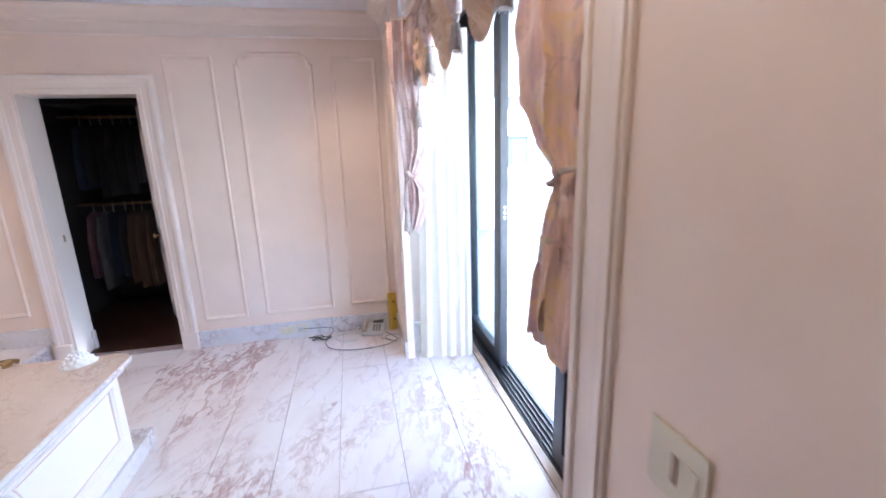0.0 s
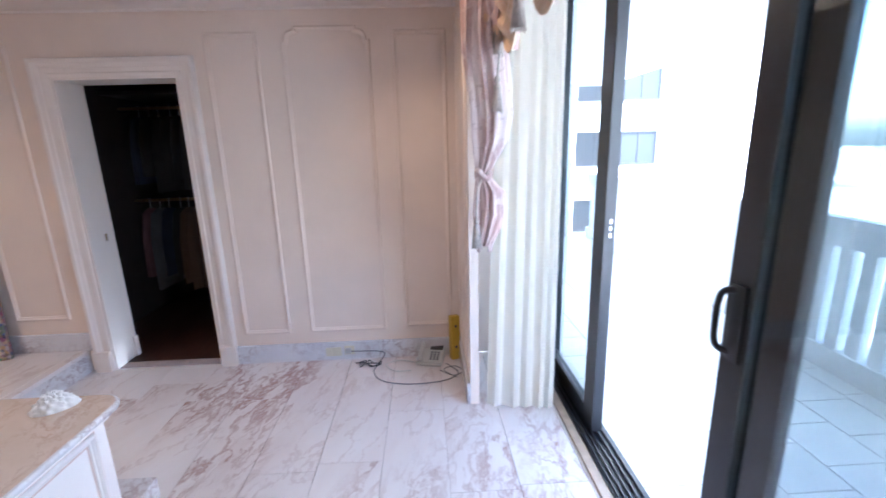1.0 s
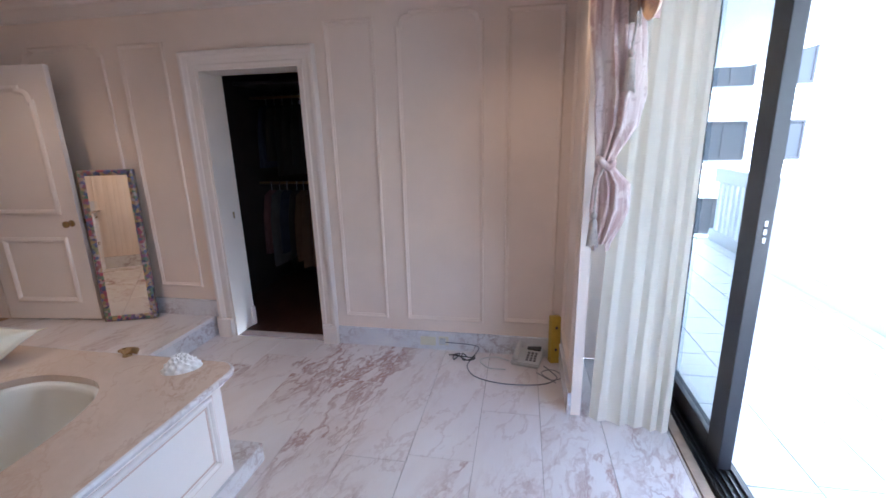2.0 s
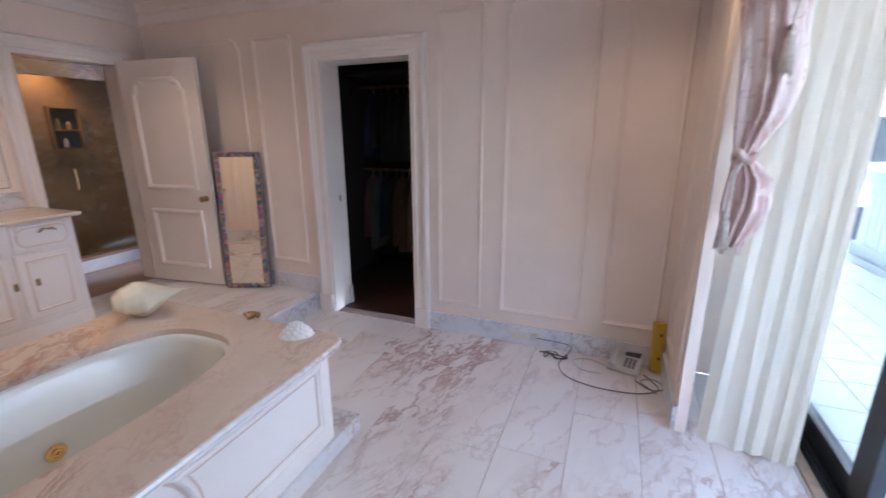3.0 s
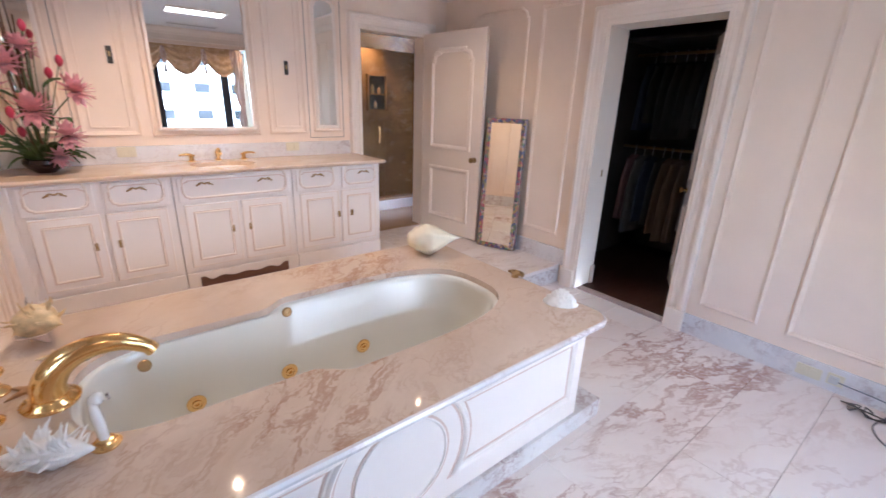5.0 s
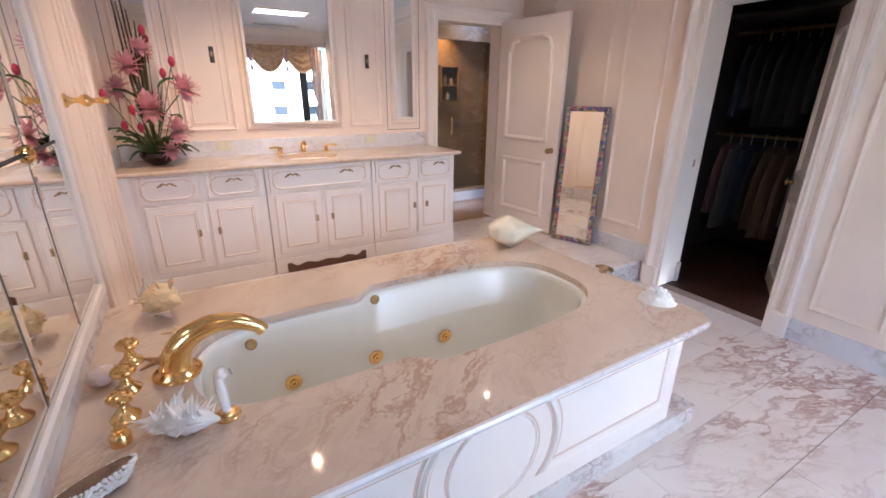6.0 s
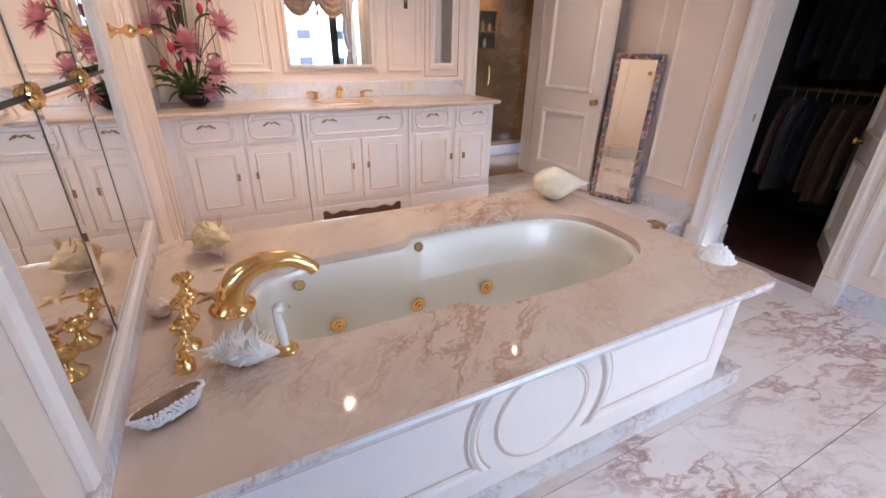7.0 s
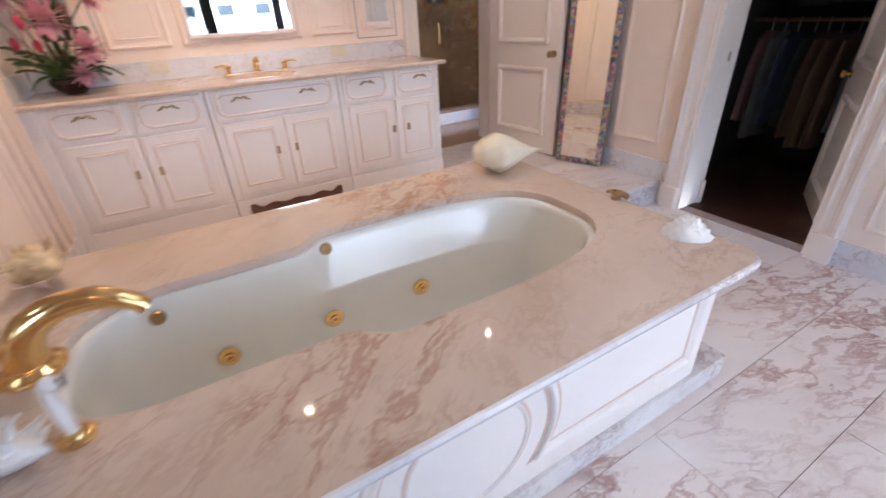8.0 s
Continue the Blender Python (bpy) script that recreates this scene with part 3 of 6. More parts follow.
# ---- the shower room ----
bm = cube(-5.75, -5.62, 2.2, 4.7, 0, 2.5)
box(bm, -5.62, W - 0.14, 2.2, 2.33, 0, 2.5)
box(bm, -5.62, W - 0.14, 4.57, 4.7, 0, 2.5)
shower_wall = structure("shower_wall", bm, SHOWER, "olive-brown veined marble shower walls", "wall")
structure("shower_ceiling", cube(-5.75, W - 0.14, 2.2, 4.7, 2.4, 2.5), WALL, "pink shower room ceiling", "ceiling")
structure("shower_floor", cube(-5.75, W - 0.0, 2.2, 4.7, 0.03, STEP), SHOWERFLOOR, "polished tan marble floor of the shower room", "floor")
curb = structure("shower_curb", cube(-5.06, -4.94, 2.33, 4.57, STEP, STEP + 0.15, 0.006), SHOWERFLOOR, "raised tan marble curb of the shower", "curb")
part("facing", cube(-4.94, -4.925, 2.33, 4.57, STEP, STEP + 0.12, 0.003), SPLASH, curb, "white veined marble facing")
# darker shower marble instead of wall paint: the lintel's shade as colour
structure("shower_lintel", cube(-5.04, -4.98, 2.33, 4.57, 2.08, 2.4), SHOWER, "lintel above the shower glass, its shade put into a brown marble colour", "wall")
screen = thing("shower_screen", (-5.0, 3.4, STEP + 0.15), "clear glass shower screen with a brass pull handle", "shower screen")
pane = part("pane", cube(-5.004, -4.996, 2.34, 4.56, STEP + 0.154, 2.075), SMOKED, screen)
part("handle", tube(bmesh.new(), spline([(-4.996, 3.62, 1.02), (-4.95, 3.62, 1.03), (-4.95, 3.62, 1.2), (-4.996, 3.62, 1.21)], 4), 0.009), BRASS, pane, "brass pull handle", True)
niche = thing("shower_niche", (-5.6, 3.72, 1.45), "dark recessed shelf in the shower wall holding bottles", "niche")
part("back", cube(-5.619, -5.612, 3.84, 4.10, 1.40, 1.82), DARKBACK, niche)
bm = bmesh.new()
moulding(bm, rect(3.84, 4.10, 1.40, 1.82), [(0, 0), (0, 0.05), (-0.02, 0.05), (-0.02, 0)], on_west(-5.619))
part("frame", bm, SHOWER, niche)
part("shelf", cube(-5.612, -5.57, 3.85, 4.09, 1.585, 1.60), SHOWER, niche)
for y, z, h, m in ((3.90, 1.60, 0.12, BRASS_DULL), (4.0, 1.60, 0.09, STAR), (3.94, 1.41, 0.10, SILLWOOD)):
    b = lathe(bmesh.new(), [(0, 0), (0.02, 0), (0.022, 0.01), (0.022, h * 0.7), (0.01, h * 0.85), (0.01, h), (0, h)], 14, Matrix.Translation((-5.592, y, z)))
    tagged(part("bottle", b, m, smooth=True), "small brown bottle standing in the shower niche", "bottle", "shower bottles")
lamp("shower_lamp", "SPOT", (-5.42, 3.8, 2.37), (-5.7, 3.75, 0), 2.2, WARM, cone=110, soft=0.04)


# ---- vanity ----
VF, VT = -3.575, 1.018


def drop_pull(y, z, parent):
    """A small curled brass drawer pull."""
    bm = bmesh.new()
    tube(bm, spline([(VF + 0.021, y - 0.052, z - 0.012), (VF + 0.030, y - 0.040, z - 0.004), (VF + 0.034, y - 0.02, z + 0.010), (VF + 0.036, y, z + 0.002), (VF + 0.034, y + 0.02, z + 0.010), (VF + 0.030, y + 0.040, z - 0.004), (VF + 0.021, y + 0.052, z - 0.012)], 5), 0.005, 8)
    for s in (-1, 1):
        lathe(bm, [(0, 0), (0.009, 0), (0.009, 0.004), (0.005, 0.014), (0, 0.016)], 10, Matrix.Translation((VF + 0.018, y + s * 0.030, z)) @ Matrix.Rotation(radians(90), 4, "Y"))
    part("handle", bm, BRASS_DULL, parent, "curled brass pull", True)


def knob(y, z, parent):
    bm = bmesh.new()
    box(bm, VF + 0.019, VF + 0.023, y - 0.013, y + 0.013, z - 0.025, z + 0.025, 0.001)
    tube(bm, spline([(VF + 0.021, y, z - 0.016), (VF + 0.036, y, z - 0.014), (VF + 0.038, y, z + 0.012), (VF + 0.021, y, z + 0.016)], 4), 0.004, 8)
    part("handle", bm, BRASS_DULL, parent, "small brass latch plate", True)


def vanity_unit(y0, y1, drawers, knobs, label):
    ob = thing("vanity_cabinet", (VF - 0.3, (y0 + y1) / 2, STEP), label, "cabinet", "vanity cabinets")
    part("body", cube(W + 0.002, VF, y0 + 0.003, y1 - 0.003, STEP + 0.001, 0.987, 0.002), CAB, ob)
    part("plinth", cube(VF, VF + 0.016, y0 + 0.003, y1 - 0.003, STEP + 0.001, STEP + 0.11, 0.004), CAB, ob)
    face = on_west(VF + 0.018)
    for a, b, pulls in drawers:
        d = part("drawer", cube(VF, VF + 0.018, a, b, 0.803, 0.973, 0.004), CAB, ob)
        bm = bmesh.new()
        moulding(bm, notched(a + 0.025, b - 0.025, 0.826, 0.998, 0.035, True), SMALLBEAD, face)
        part("beading", bm, TRIM, d, smooth=True, auto=30)
        bm = bmesh.new()
        moulding(bm, notched(a + 0.021, b - 0.021, 0.822, 0.954, 0.037, True), GROOVE, face)
        part("groove", bm, LINE, d)
        for y in pulls:
            drop_pull(y, 0.925, d)
    m = (y0 + y1) / 2
    for (a, b), ky in zip(((y0 + 0.05, m - 0.012), (m + 0.012, y1 - 0.05)), knobs):
        d = part("door", cube(VF, VF + 0.018, a, b, 0.323, 0.783, 0.004), CAB, ob)
        bm = bmesh.new()
        moulding(bm, rect(a + 0.055, b - 0.055, 0.378, 0.728), SMALLBEAD, face)
        moulding(bm, rect(a + 0.004, b - 0.004, 0.327, 0.779), GROOVE, face)
        part("beading", bm, TRIM, d, smooth=True, auto=30)
        bm = bmesh.new()
        moulding(bm, rect(a + 0.050, b - 0.050, 0.373, 0.733), GROOVE, face)
        part("groove", bm, LINE, d)
        knob(ky, 0.578, d)
    return ob


left_unit = vanity_unit(0.40, 1.197, ((0.43, 0.775, (0.60,)), (0.825, 1.17, (0.998,))), (0.735, 0.862), "pale pink lacquered vanity cabinet with two drawers and doors")
mid_unit = vanity_unit(1.197, 2.011, ((1.225, 1.983, (1.39, 1.80)),), (1.54, 1.666), "pale pink lacquered sink cabinet with one wide drawer front")
vanity_unit(2.011, 2.80, ((2.04, 2.38, (2.215,)), (2.43, 2.77, (2.63,))), (2.39, 2.51), "pale pink lacquered vanity cabinet at the counter's end by the door")
part("filler", cube(W + 0.002, VF + 0.012, S + 0.002, 0.402, STEP + 0.001, 0.987, 0.003), CAB, left_unit)
# carved dark toe board under the sink cabinet
ys = [1.28 + 0.64 * i / 40 for i in range(41)]
bm = bmesh.new()
top_edge = [STEP + 0.055 + 0.012 * math.cos((y - 1.6) * 38) * (0.4 + abs(y - 1.6) * 2) + 0.022 * max(0, 1 - abs(abs(y - 1.6) - 0.29) / 0.045) for y in ys]
a = [bm.verts.new((VF + 0.018, y, z)) for y, z in zip(ys, top_edge)]
b = [bm.verts.new((VF + 0.018, y, STEP + 0.002)) for y in ys]
for i in range(40):
    bm.faces.new((a[i], a[i + 1], b[i + 1], b[i]))
out = bmesh.ops.extrude_face_region(bm, geom=bm.faces[:])
bmesh.ops.translate(bm, vec=(0.008, 0, 0), verts=[v for v in out["geom"] if isinstance(v, bmesh.types.BMVert)])
part("toe_board", bm, CARVED, mid_unit, "dark carved wooden toe board")

oval = [(W + 0.31 + 0.165 * math.cos(2 * math.pi * k / 40), 1.585 + 0.225 * math.sin(2 * math.pi * k / 40)) for k in range(40)]
counter = tagged(thing("worktop", (-3.83, 1.6, 0.94), "pink-brown veined marble counter with an inset oval sink", "counter"))
part("slab", slab_with_hole([(W + 0.002, S + 0.012), (VF + 0.045, S + 0.012), (VF + 0.045, 2.83), (W + 0.002, 2.83)], oval, 0.989, VT), DECK, counter)
bm = bmesh.new()
moulding(bm, [(VF + 0.045, S + 0.012), (VF + 0.045, 2.83), (W + 0.04, 2.83)], [(0, 0.993), (-0.008, 0.998), (-0.010, 1.008), (-0.004, 1.016), (0, 1.016)], lambda u, v, h: (u, v, h), False)
part("edge", bm, DECK, counter)
part("backsplash", cube(W + 0.001, W + 0.022, S + 0.012, 2.79, VT, 1.138, 0.002), SPLASH, counter, "white veined marble backsplash")
part("side_splash", cube(W + 0.022, VF + 0.02, S + 0.001, S + 0.012, VT, 1.138, 0.002), SPLASH, counter)
bm = bmesh.new()
rings = []
for k, (f, z) in enumerate(((1.0, 1.014), (0.97, 1.003), (0.93, 0.948), (0.78, 0.888), (0.45, 0.858), (0.05, 0.853))):
    rings.append([bm.verts.new((W + 0.31 + 0.165 * f * math.cos(2 * math.pi * i / 40), 1.585 + 0.225 * f * math.sin(2 * math.pi * i / 40), z)) for i in range(40)])
for a, b in zip(rings, rings[1:]):
    for i in range(40):
        bm.faces.new((a[i], a[(i + 1) % 40], b[(i + 1) % 40], b[i]))
bm.faces.new(rings[-1])
part("sink_bowl", bm, DECK, counter, "oval marble sink bowl", True)

faucet = thing("sink_faucet", (-4.03, 1.59, VT), "polished brass three-piece sink faucet on the counter", "faucet")
FOOT = [(0, 0), (0.028, 0), (0.028, 0.005), (0.018, 0.012), (0.014, 0.028), (0.017, 0.034), (0.013, 0.044), (0, 0.046)]
for y in (1.41, 1.79):
    bm = lathe(bmesh.new(), FOOT, 18, Matrix.Translation((-4.03, y, VT)))
    s = -1 if y < 1.6 else 1
    tube(bm, spline([(-4.03, y - 0.02 * s, VT + 0.045), (-4.02, y, VT + 0.052), (-4.01, y + 0.04 * s, VT + 0.058), (-4.01, y + 0.085 * s, VT + 0.052)], 5), [0.006] * 5 + [0.009] * 6 + [0.007] * 5, 10)
    part("lever", bm, BRASS, faucet, smooth=True)
bm = lathe(bmesh.new(), FOOT, 18, Matrix.Translation((-4.04, 1.60, VT)))
tube(bm, spline([(-4.04, 1.60, VT + 0.03), (-4.035, 1.60, VT + 0.075), (-3.99, 1.60, VT + 0.085), (-3.94, 1.60, VT + 0.06)], 6), [0.02] * 6 + [0.016] * 6 + [0.012] * 7, 12)
part("spout", bm, BRASS, faucet, smooth=True)


def wall_plate(name, place, u, v, w, h, label, slots, parent=None):
    """A cover plate with its sockets or switches."""
    ob = thing(name, place(u, v, 0), label, "outlet", "wall plates")
    def slabbed(u0, u1, v0, v1, h0, h1):
        bm = bmesh.new()
        box(bm, u0, u1, v0, v1, h0, h1, min(0.002, (h1 - h0) * 0.4))
        for q in bm.verts:
            q.co = Vector(place(q.co.x, q.co.y, q.co.z))
        return bm
    part("plate", slabbed(u - w / 2, u + w / 2, v - h / 2, v + h / 2, 0.0005, 0.007), IVORY, ob)
    for du, dv, sw, sh, m in slots:
        part("socket", slabbed(u + du - sw / 2, u + du + sw / 2, v + dv - sh / 2, v + dv + sh / 2, 0.007, 0.011), m, ob)
    return ob


wall_plate("outlet", on_west(W + 0.022), 1.014, 1.10, 0.115, 0.072, "ivory outlet plate on the marble backsplash", ((-0.025, 0, 0.03, 0.04, IVORY), (0.025, 0, 0.03, 0.04, IVORY)))
wall_plate("outlet", on_west(W + 0.022), 2.225, 1.10, 0.115, 0.072, "ivory outlet plate on the marble backsplash", ((-0.025, 0, 0.03, 0.04, IVORY), (0.025, 0, 0.03, 0.04, IVORY)))
wall_plate("outlet", on_north(N - 0.022), -0.527, 0.072, 0.12, 0.07, "ivory outlet plate set in the marble baseboard", ((-0.025, 0, 0.03, 0.045, IVORY), (0.025, 0, 0.03, 0.045, IVORY)))
wall_plate("outlet", on_north(N - 0.022), -0.405, 0.08, 0.075, 0.07, "small ivory socket plate in the marble baseboard", ((0, 0, 0.04, 0.045, IVORY),))
wall_plate("switch_plate", on_east(E), 0.578, 1.178, 0.112, 0.112, "ivory plate with a rotary dimmer and two switches", ((-0.03, 0.0, 0.024, 0.05, IVORY), (0.0, 0.0, 0.01, 0.045, SILLWOOD)))
wall_plate("switch_plate", on_east(E), 0.44, 1.12, 0.075, 0.112, "ivory switch plate on the pink wall", ((0, 0, 0.03, 0.06, IVORY),))
for y, z in ((1.026, 1.748), (2.229, 1.748)):
    ob = thing("key_plate", (W, y, z), "dark upright lock plate on a mirror cabinet door", "lock plate", "lock plates")
    part("plate", cube(W + 0.0005, W + 0.008, y - 0.016, y + 0.016, z - 0.055, z + 0.055, 0.002), DARKBACK, ob)
    part("slot", cube(W + 0.008, W + 0.011, y - 0.007, y + 0.007, z - 0.012, z + 0.022, 0.001), BRASS_DULL, ob)

# wall mirrors over the counter
def hung_mirror(y0, y1, z0, z1, lean, notch, label):
    ob = thing("wall_mirror", (W, (y0 + y1) / 2, z0), label, "mirror", "mirrors over the counter")
    path = notched(y0, y1, z0, z1, notch) if notch else rect(y0, y1, z0, z1)
    bm = bmesh.new()
    front = [bm.verts.new((W + 0.010 + (z1 - z) * math.tan(radians(lean)) , y, z)) for y, z in path]
    behind = [bm.verts.new((W + 0.001, y, z)) for y, z in path]
    bm.faces.new(front)
    bm.faces.new(behind[::-1])
    for i in range(len(path)):
        j = (i + 1) % len(path)
        bm.faces.new((front[i], front[j], behind[j], behind[i]))
    part("mirror_pane", bm, MIRROR, ob)
    bm = bmesh.new()
    wide = 0.010 + (z1 - z0) * math.tan(radians(lean)) + 0.006
    moulding(bm, path, [(0.006, 0.0), (0.006, wide - 0.003), (-0.002, wide), (-0.014, wide), (-0.020, 0.012), (-0.020, 0.0)], on_west(W + 0.001))
    part("frame", bm, TRIM, ob, "thin pale pink frame")
    return ob


hung_mirror(1.255, 1.915, 1.265, 2.41, 1.1, 0, "wide framed mirror over the sink")
hung_mirror(2.49, 2.67, 1.275, 2.31, 0.0, 0.05, "narrow mirror with clipped top corners")
hung_mirror(0.49, 0.67, 1.275, 2.31, 0.0, 0.05, "narrow mirror with clipped top corners behind the flowers")


# ---- bathtub in its marble surround ----
DT = 0.655                                   # top of the deck
TX0, TX1, TY0, TY1 = -2.335, -1.035, S + 0.012, 2.462
BX = -1.13                                  # face of the panelled front
CX = -1.678


def basin_width(y, low=0.0):
    """Half the basin's width at y; low runs from 0 at the rim to 1 at the armrests' foot."""
    if y < 1.26:
        w = 0.262
    else:
        t = min(1, (y - 1.26) / 0.13)
        w = 0.262 + 0.075 * t * t * (3 - 2 * t) * (1 - low)
    if y < 0.90:
        t = (0.90 - y) / 0.26
        w *= max(0.0, 1 - t ** 2.6) ** (1 / 2.6)
    if y > 1.60:
        t = (y - 1.60) / 0.66
        w *= max(0.0, 1 - t ** 2.9) ** (1 / 2.9)
    return w


STATIONS = [0.64 + 0.26 * (1 - math.cos(math.pi / 2 * k / 12)) for k in range(12)] + [0.90 + 0.05 * k for k in range(7)] + [1.25 + 0.02 * k for k in range(9)] + [1.46, 1.53] + [1.60 + 0.66 * math.sin(math.pi / 2 * k / 16) for k in range(17)]


def basin_loop(low=0.0, inset=0.0):
    c = 1.45
    half = 0.81
    pts = []
    for side in (1, -1):
        ys = STATIONS if side > 0 else STATIONS[-2:0:-1]
        for y in ys:
            k = (half - inset) / half
            w = max(0.0, basin_width(y, low) * (1 - inset / 0.30))
            pts.append((CX + side * w, c + (y - c) * k))
    return pts


tub = thing("bathtub", (-1.66, 1.45, 0), "built-in whirlpool bathtub with marble deck and pink panelled surround", "bathtub")
cut = 0.085
corner = [(TX1 - cut + cut * math.cos(radians(a)), TY1 - cut + cut * math.sin(radians(a))) for a in (8, 24, 42, 60, 78)]
outline = [(TX0, TY0), (TX1, TY0), (TX1, TY1 - cut - 0.02), *corner, (TX1 - cut - 0.02, TY1), (TX0, TY1)]
deck = part("deck", slab_with_hole(outline, basin_loop(0, -0.004), DT - 0.030, DT), DECK, tub, "polished pink-brown veined marble deck")
bm = bmesh.new()
edge_path = [(TX1, TY0), (TX1, TY1 - cut - 0.02), *corner, (TX1 - cut - 0.02, TY1), (TX0, TY1)]
moulding(bm, edge_path, [(0.02, DT - 0.030), (0.0, DT - 0.0295), (-0.010, DT - 0.024), (-0.013, DT - 0.012), (-0.008, DT - 0.003), (0.0, DT - 0.0005), (0.004, DT - 0.0005)], lambda u, v, h: (u, v, h), False)
part("edge", bm, SPLASH, deck, "pale rounded marble edge", True)
bm = bmesh.new()
moulding(bm, [(p[0] - 0.012, p[1] - (0.012 if p[1] > 1 else 0)) for p in edge_path], [(0.03, DT - 0.060), (0.012, DT - 0.058), (0.010, DT - 0.045), (0.0, DT - 0.036), (0.0, DT - 0.0305), (0.03, DT - 0.0305)], lambda u, v, h: (u, v, h), False)
part("cornice", bm, CAB, tub, smooth=True)

bm = cube(TX0 + 0.02, BX, TY0, 2.44, 0.08, DT - 0.031)
bm.normal_update()
for f in [f for f in bm.faces if abs(f.normal.z) > 0.9 and f.calc_center_median().z > 0.3]:
    bm.faces.remove(f)
body = part("front_panel", bm, CAB, tub, "pale pink lacquered panelled surround")
plinth = part("plinth", cube(TX0 + 0.0, -1.112, TY0, 2.64, 0.0, 0.10, 0.003), SPLASH, tub, "white marble plinth")
front = on_west(BX)
CY, CZ = 1.442, 0.36


def arc(r, a0, a1, n=14):
    return [(CY + r * math.cos(radians(a0 + (a1 - a0) * k / n)), CZ + r * math.sin(radians(a0 + (a1 - a0) * k / n))) for k in range(n + 1)]


PB, PT, R = 0.20, 0.54, 0.262
av, aw = math.degrees(math.asin((PT - CZ) / R)), math.degrees(math.asin((CZ - PB) / R))
right_panel = [(CY + R * math.cos(radians(aw)), PB), (2.375, PB), (2.375, PT)] + arc(R, av, -aw)[:-1]
left_panel = [(0.47, PB), *arc(R, 180 + aw, 180 - av), (0.47, PT)]
for path in (right_panel, left_panel):
    bm = bmesh.new()
    moulding(bm, path, BEAD, front)
    part("moulding", bm, CAB, body, smooth=True, auto=30)
    bm = bmesh.new()
    moulding(bm, path, [(-0.009, 0.0), (-0.009, 0.002), (0.0, 0.002), (0.0, 0.0)], front)
    moulding(bm, path, [(0.033, 0.0), (0.033, 0.002), (0.040, 0.002), (0.040, 0.0)], front)
    part("groove", bm, LINE, body)
circle = arc(0.185, 0, 360, 48)[:-1]
bm = bmesh.new()
moulding(bm, circle, SMALLBEAD, front)
part("moulding", bm, CAB, body, smooth=True, auto=30)
bm = bmesh.new()
moulding(bm, circle, [(-0.009, 0.0), (-0.009, 0.002), (0.0, 0.002), (0.0, 0.0)], front)
part("groove", bm, LINE, body)
bm = bmesh.new()
moulding(bm, [(TY0, 0.577), (2.44, 0.577)], [(0, 0.0), (0, 0.003), (0.005, 0.003), (0.005, 0.0)], front, False)
part("groove", bm, LINE, body)

# basin
LEVELS = [(0.0, -0.03, DT - 0.031), (0.0, 0.010, DT - 0.031), (0.0, 0.016, DT - 0.038), (0.05, 0.018, DT - 0.06), (0.55, 0.016, 0.53), (0.95, 0.018, 0.460), (1.0, 0.022, 0.448), (1.0, 0.03, 0.36), (1.0, 0.045, 0.26), (1.0, 0.075, 0.20), (1.0, 0.12, 0.17), (1.0, 0.20, 0.162)]
bm = bmesh.new()
rings = []
for low, inset, z in LEVELS:
    rings.append([bm.verts.new((px, py, z)) for px, py in basin_loop(low, inset)])
nn = len(rings[0])
for a, b in zip(rings, rings[1:]):
    for i in range(nn):
        bm.faces.new((a[i], a[(i + 1) % nn], b[(i + 1) % nn], b[i]))
bm.faces.new(rings[-1])
bmesh.ops.remove_doubles(bm, verts=bm.verts[:], dist=0.0004)
basin = part("basin", bm, ACRYLIC, tub, "glossy cream acrylic basin", True, 50)
for y in (0.968, 1.34, 1.711):
    m = Matrix.Translation((CX - basin_width(y, 1.0) * (1 - 0.040 / 0.30) + 0.004, y, 0.345)) @ Matrix.Rotation(radians(90), 4, "Y")
    jet = part("jet", lathe(bmesh.new(), [(0.0, 0), (0.036, 0), (0.036, 0.004), (0.030, 0.008), (0.020, 0.007), (0.019, 0.002), (0.016, 0.002), (0.016, 0.010), (0.008, 0.010), (0.007, 0.002), (0, 0.002)], 26, m), BRASS, basin, "round brass whirlpool jet", True)
m = Matrix.Translation((-1.975, 1.375, 0.600)) @ Matrix.Rotation(radians(80), 4, "Y")
part("overflow", lathe(bmesh.new(), [(0, 0), (0.022, 0), (0.022, 0.004), (0.016, 0.010), (0.006, 0.010), (0.005, 0.004), (0, 0.004)], 20, m), BRASS_DULL, basin, "small brass air button", True)
m = Matrix.Translation((-1.88, 0.83, 0.585)) @ Matrix.Rotation(radians(60), 4, "Y")
part("overflow", lathe(bmesh.new(), [(0, 0), (0.022, 0), (0.022, 0.004), (0.016, 0.010), (0, 0.010)], 20, m), BRASS_DULL, basin, "small brass air button", True)

# brass filler, valves and hand shower
spout = thing("tub_spout", (-1.69, 0.60, DT), "polished brass swan-neck tub spout with a beaded collar", "faucet")
pts = spline([(-1.69, 0.600, DT + 0.01), (-1.69, 0.605, DT + 0.065), (-1.685, 0.64, DT + 0.118), (-1.678, 0.705, DT + 0.150), (-1.670, 0.785, DT + 0.148), (-1.662, 0.842, DT + 0.118), (-1.66, 0.858, DT + 0.098)], 7)
n = len(pts)
part("neck", tube(bmesh.new(), pts, [0.047 - 0.025 * min(1, 1.2 * k / (n - 1)) for k in range(n)], 22), BRASS, spout, smooth=True)
part("collar", lathe(bmesh.new(), [(0, 0), (0.066, 0), (0.068, 0.006), (0.064, 0.014), (0.054, 0.020), (0.048, 0.030), (0, 0.032)], 32, Matrix.Translation((-1.69, 0.60, DT))), BRASS, spout, smooth=True)
bm = bmesh.new()
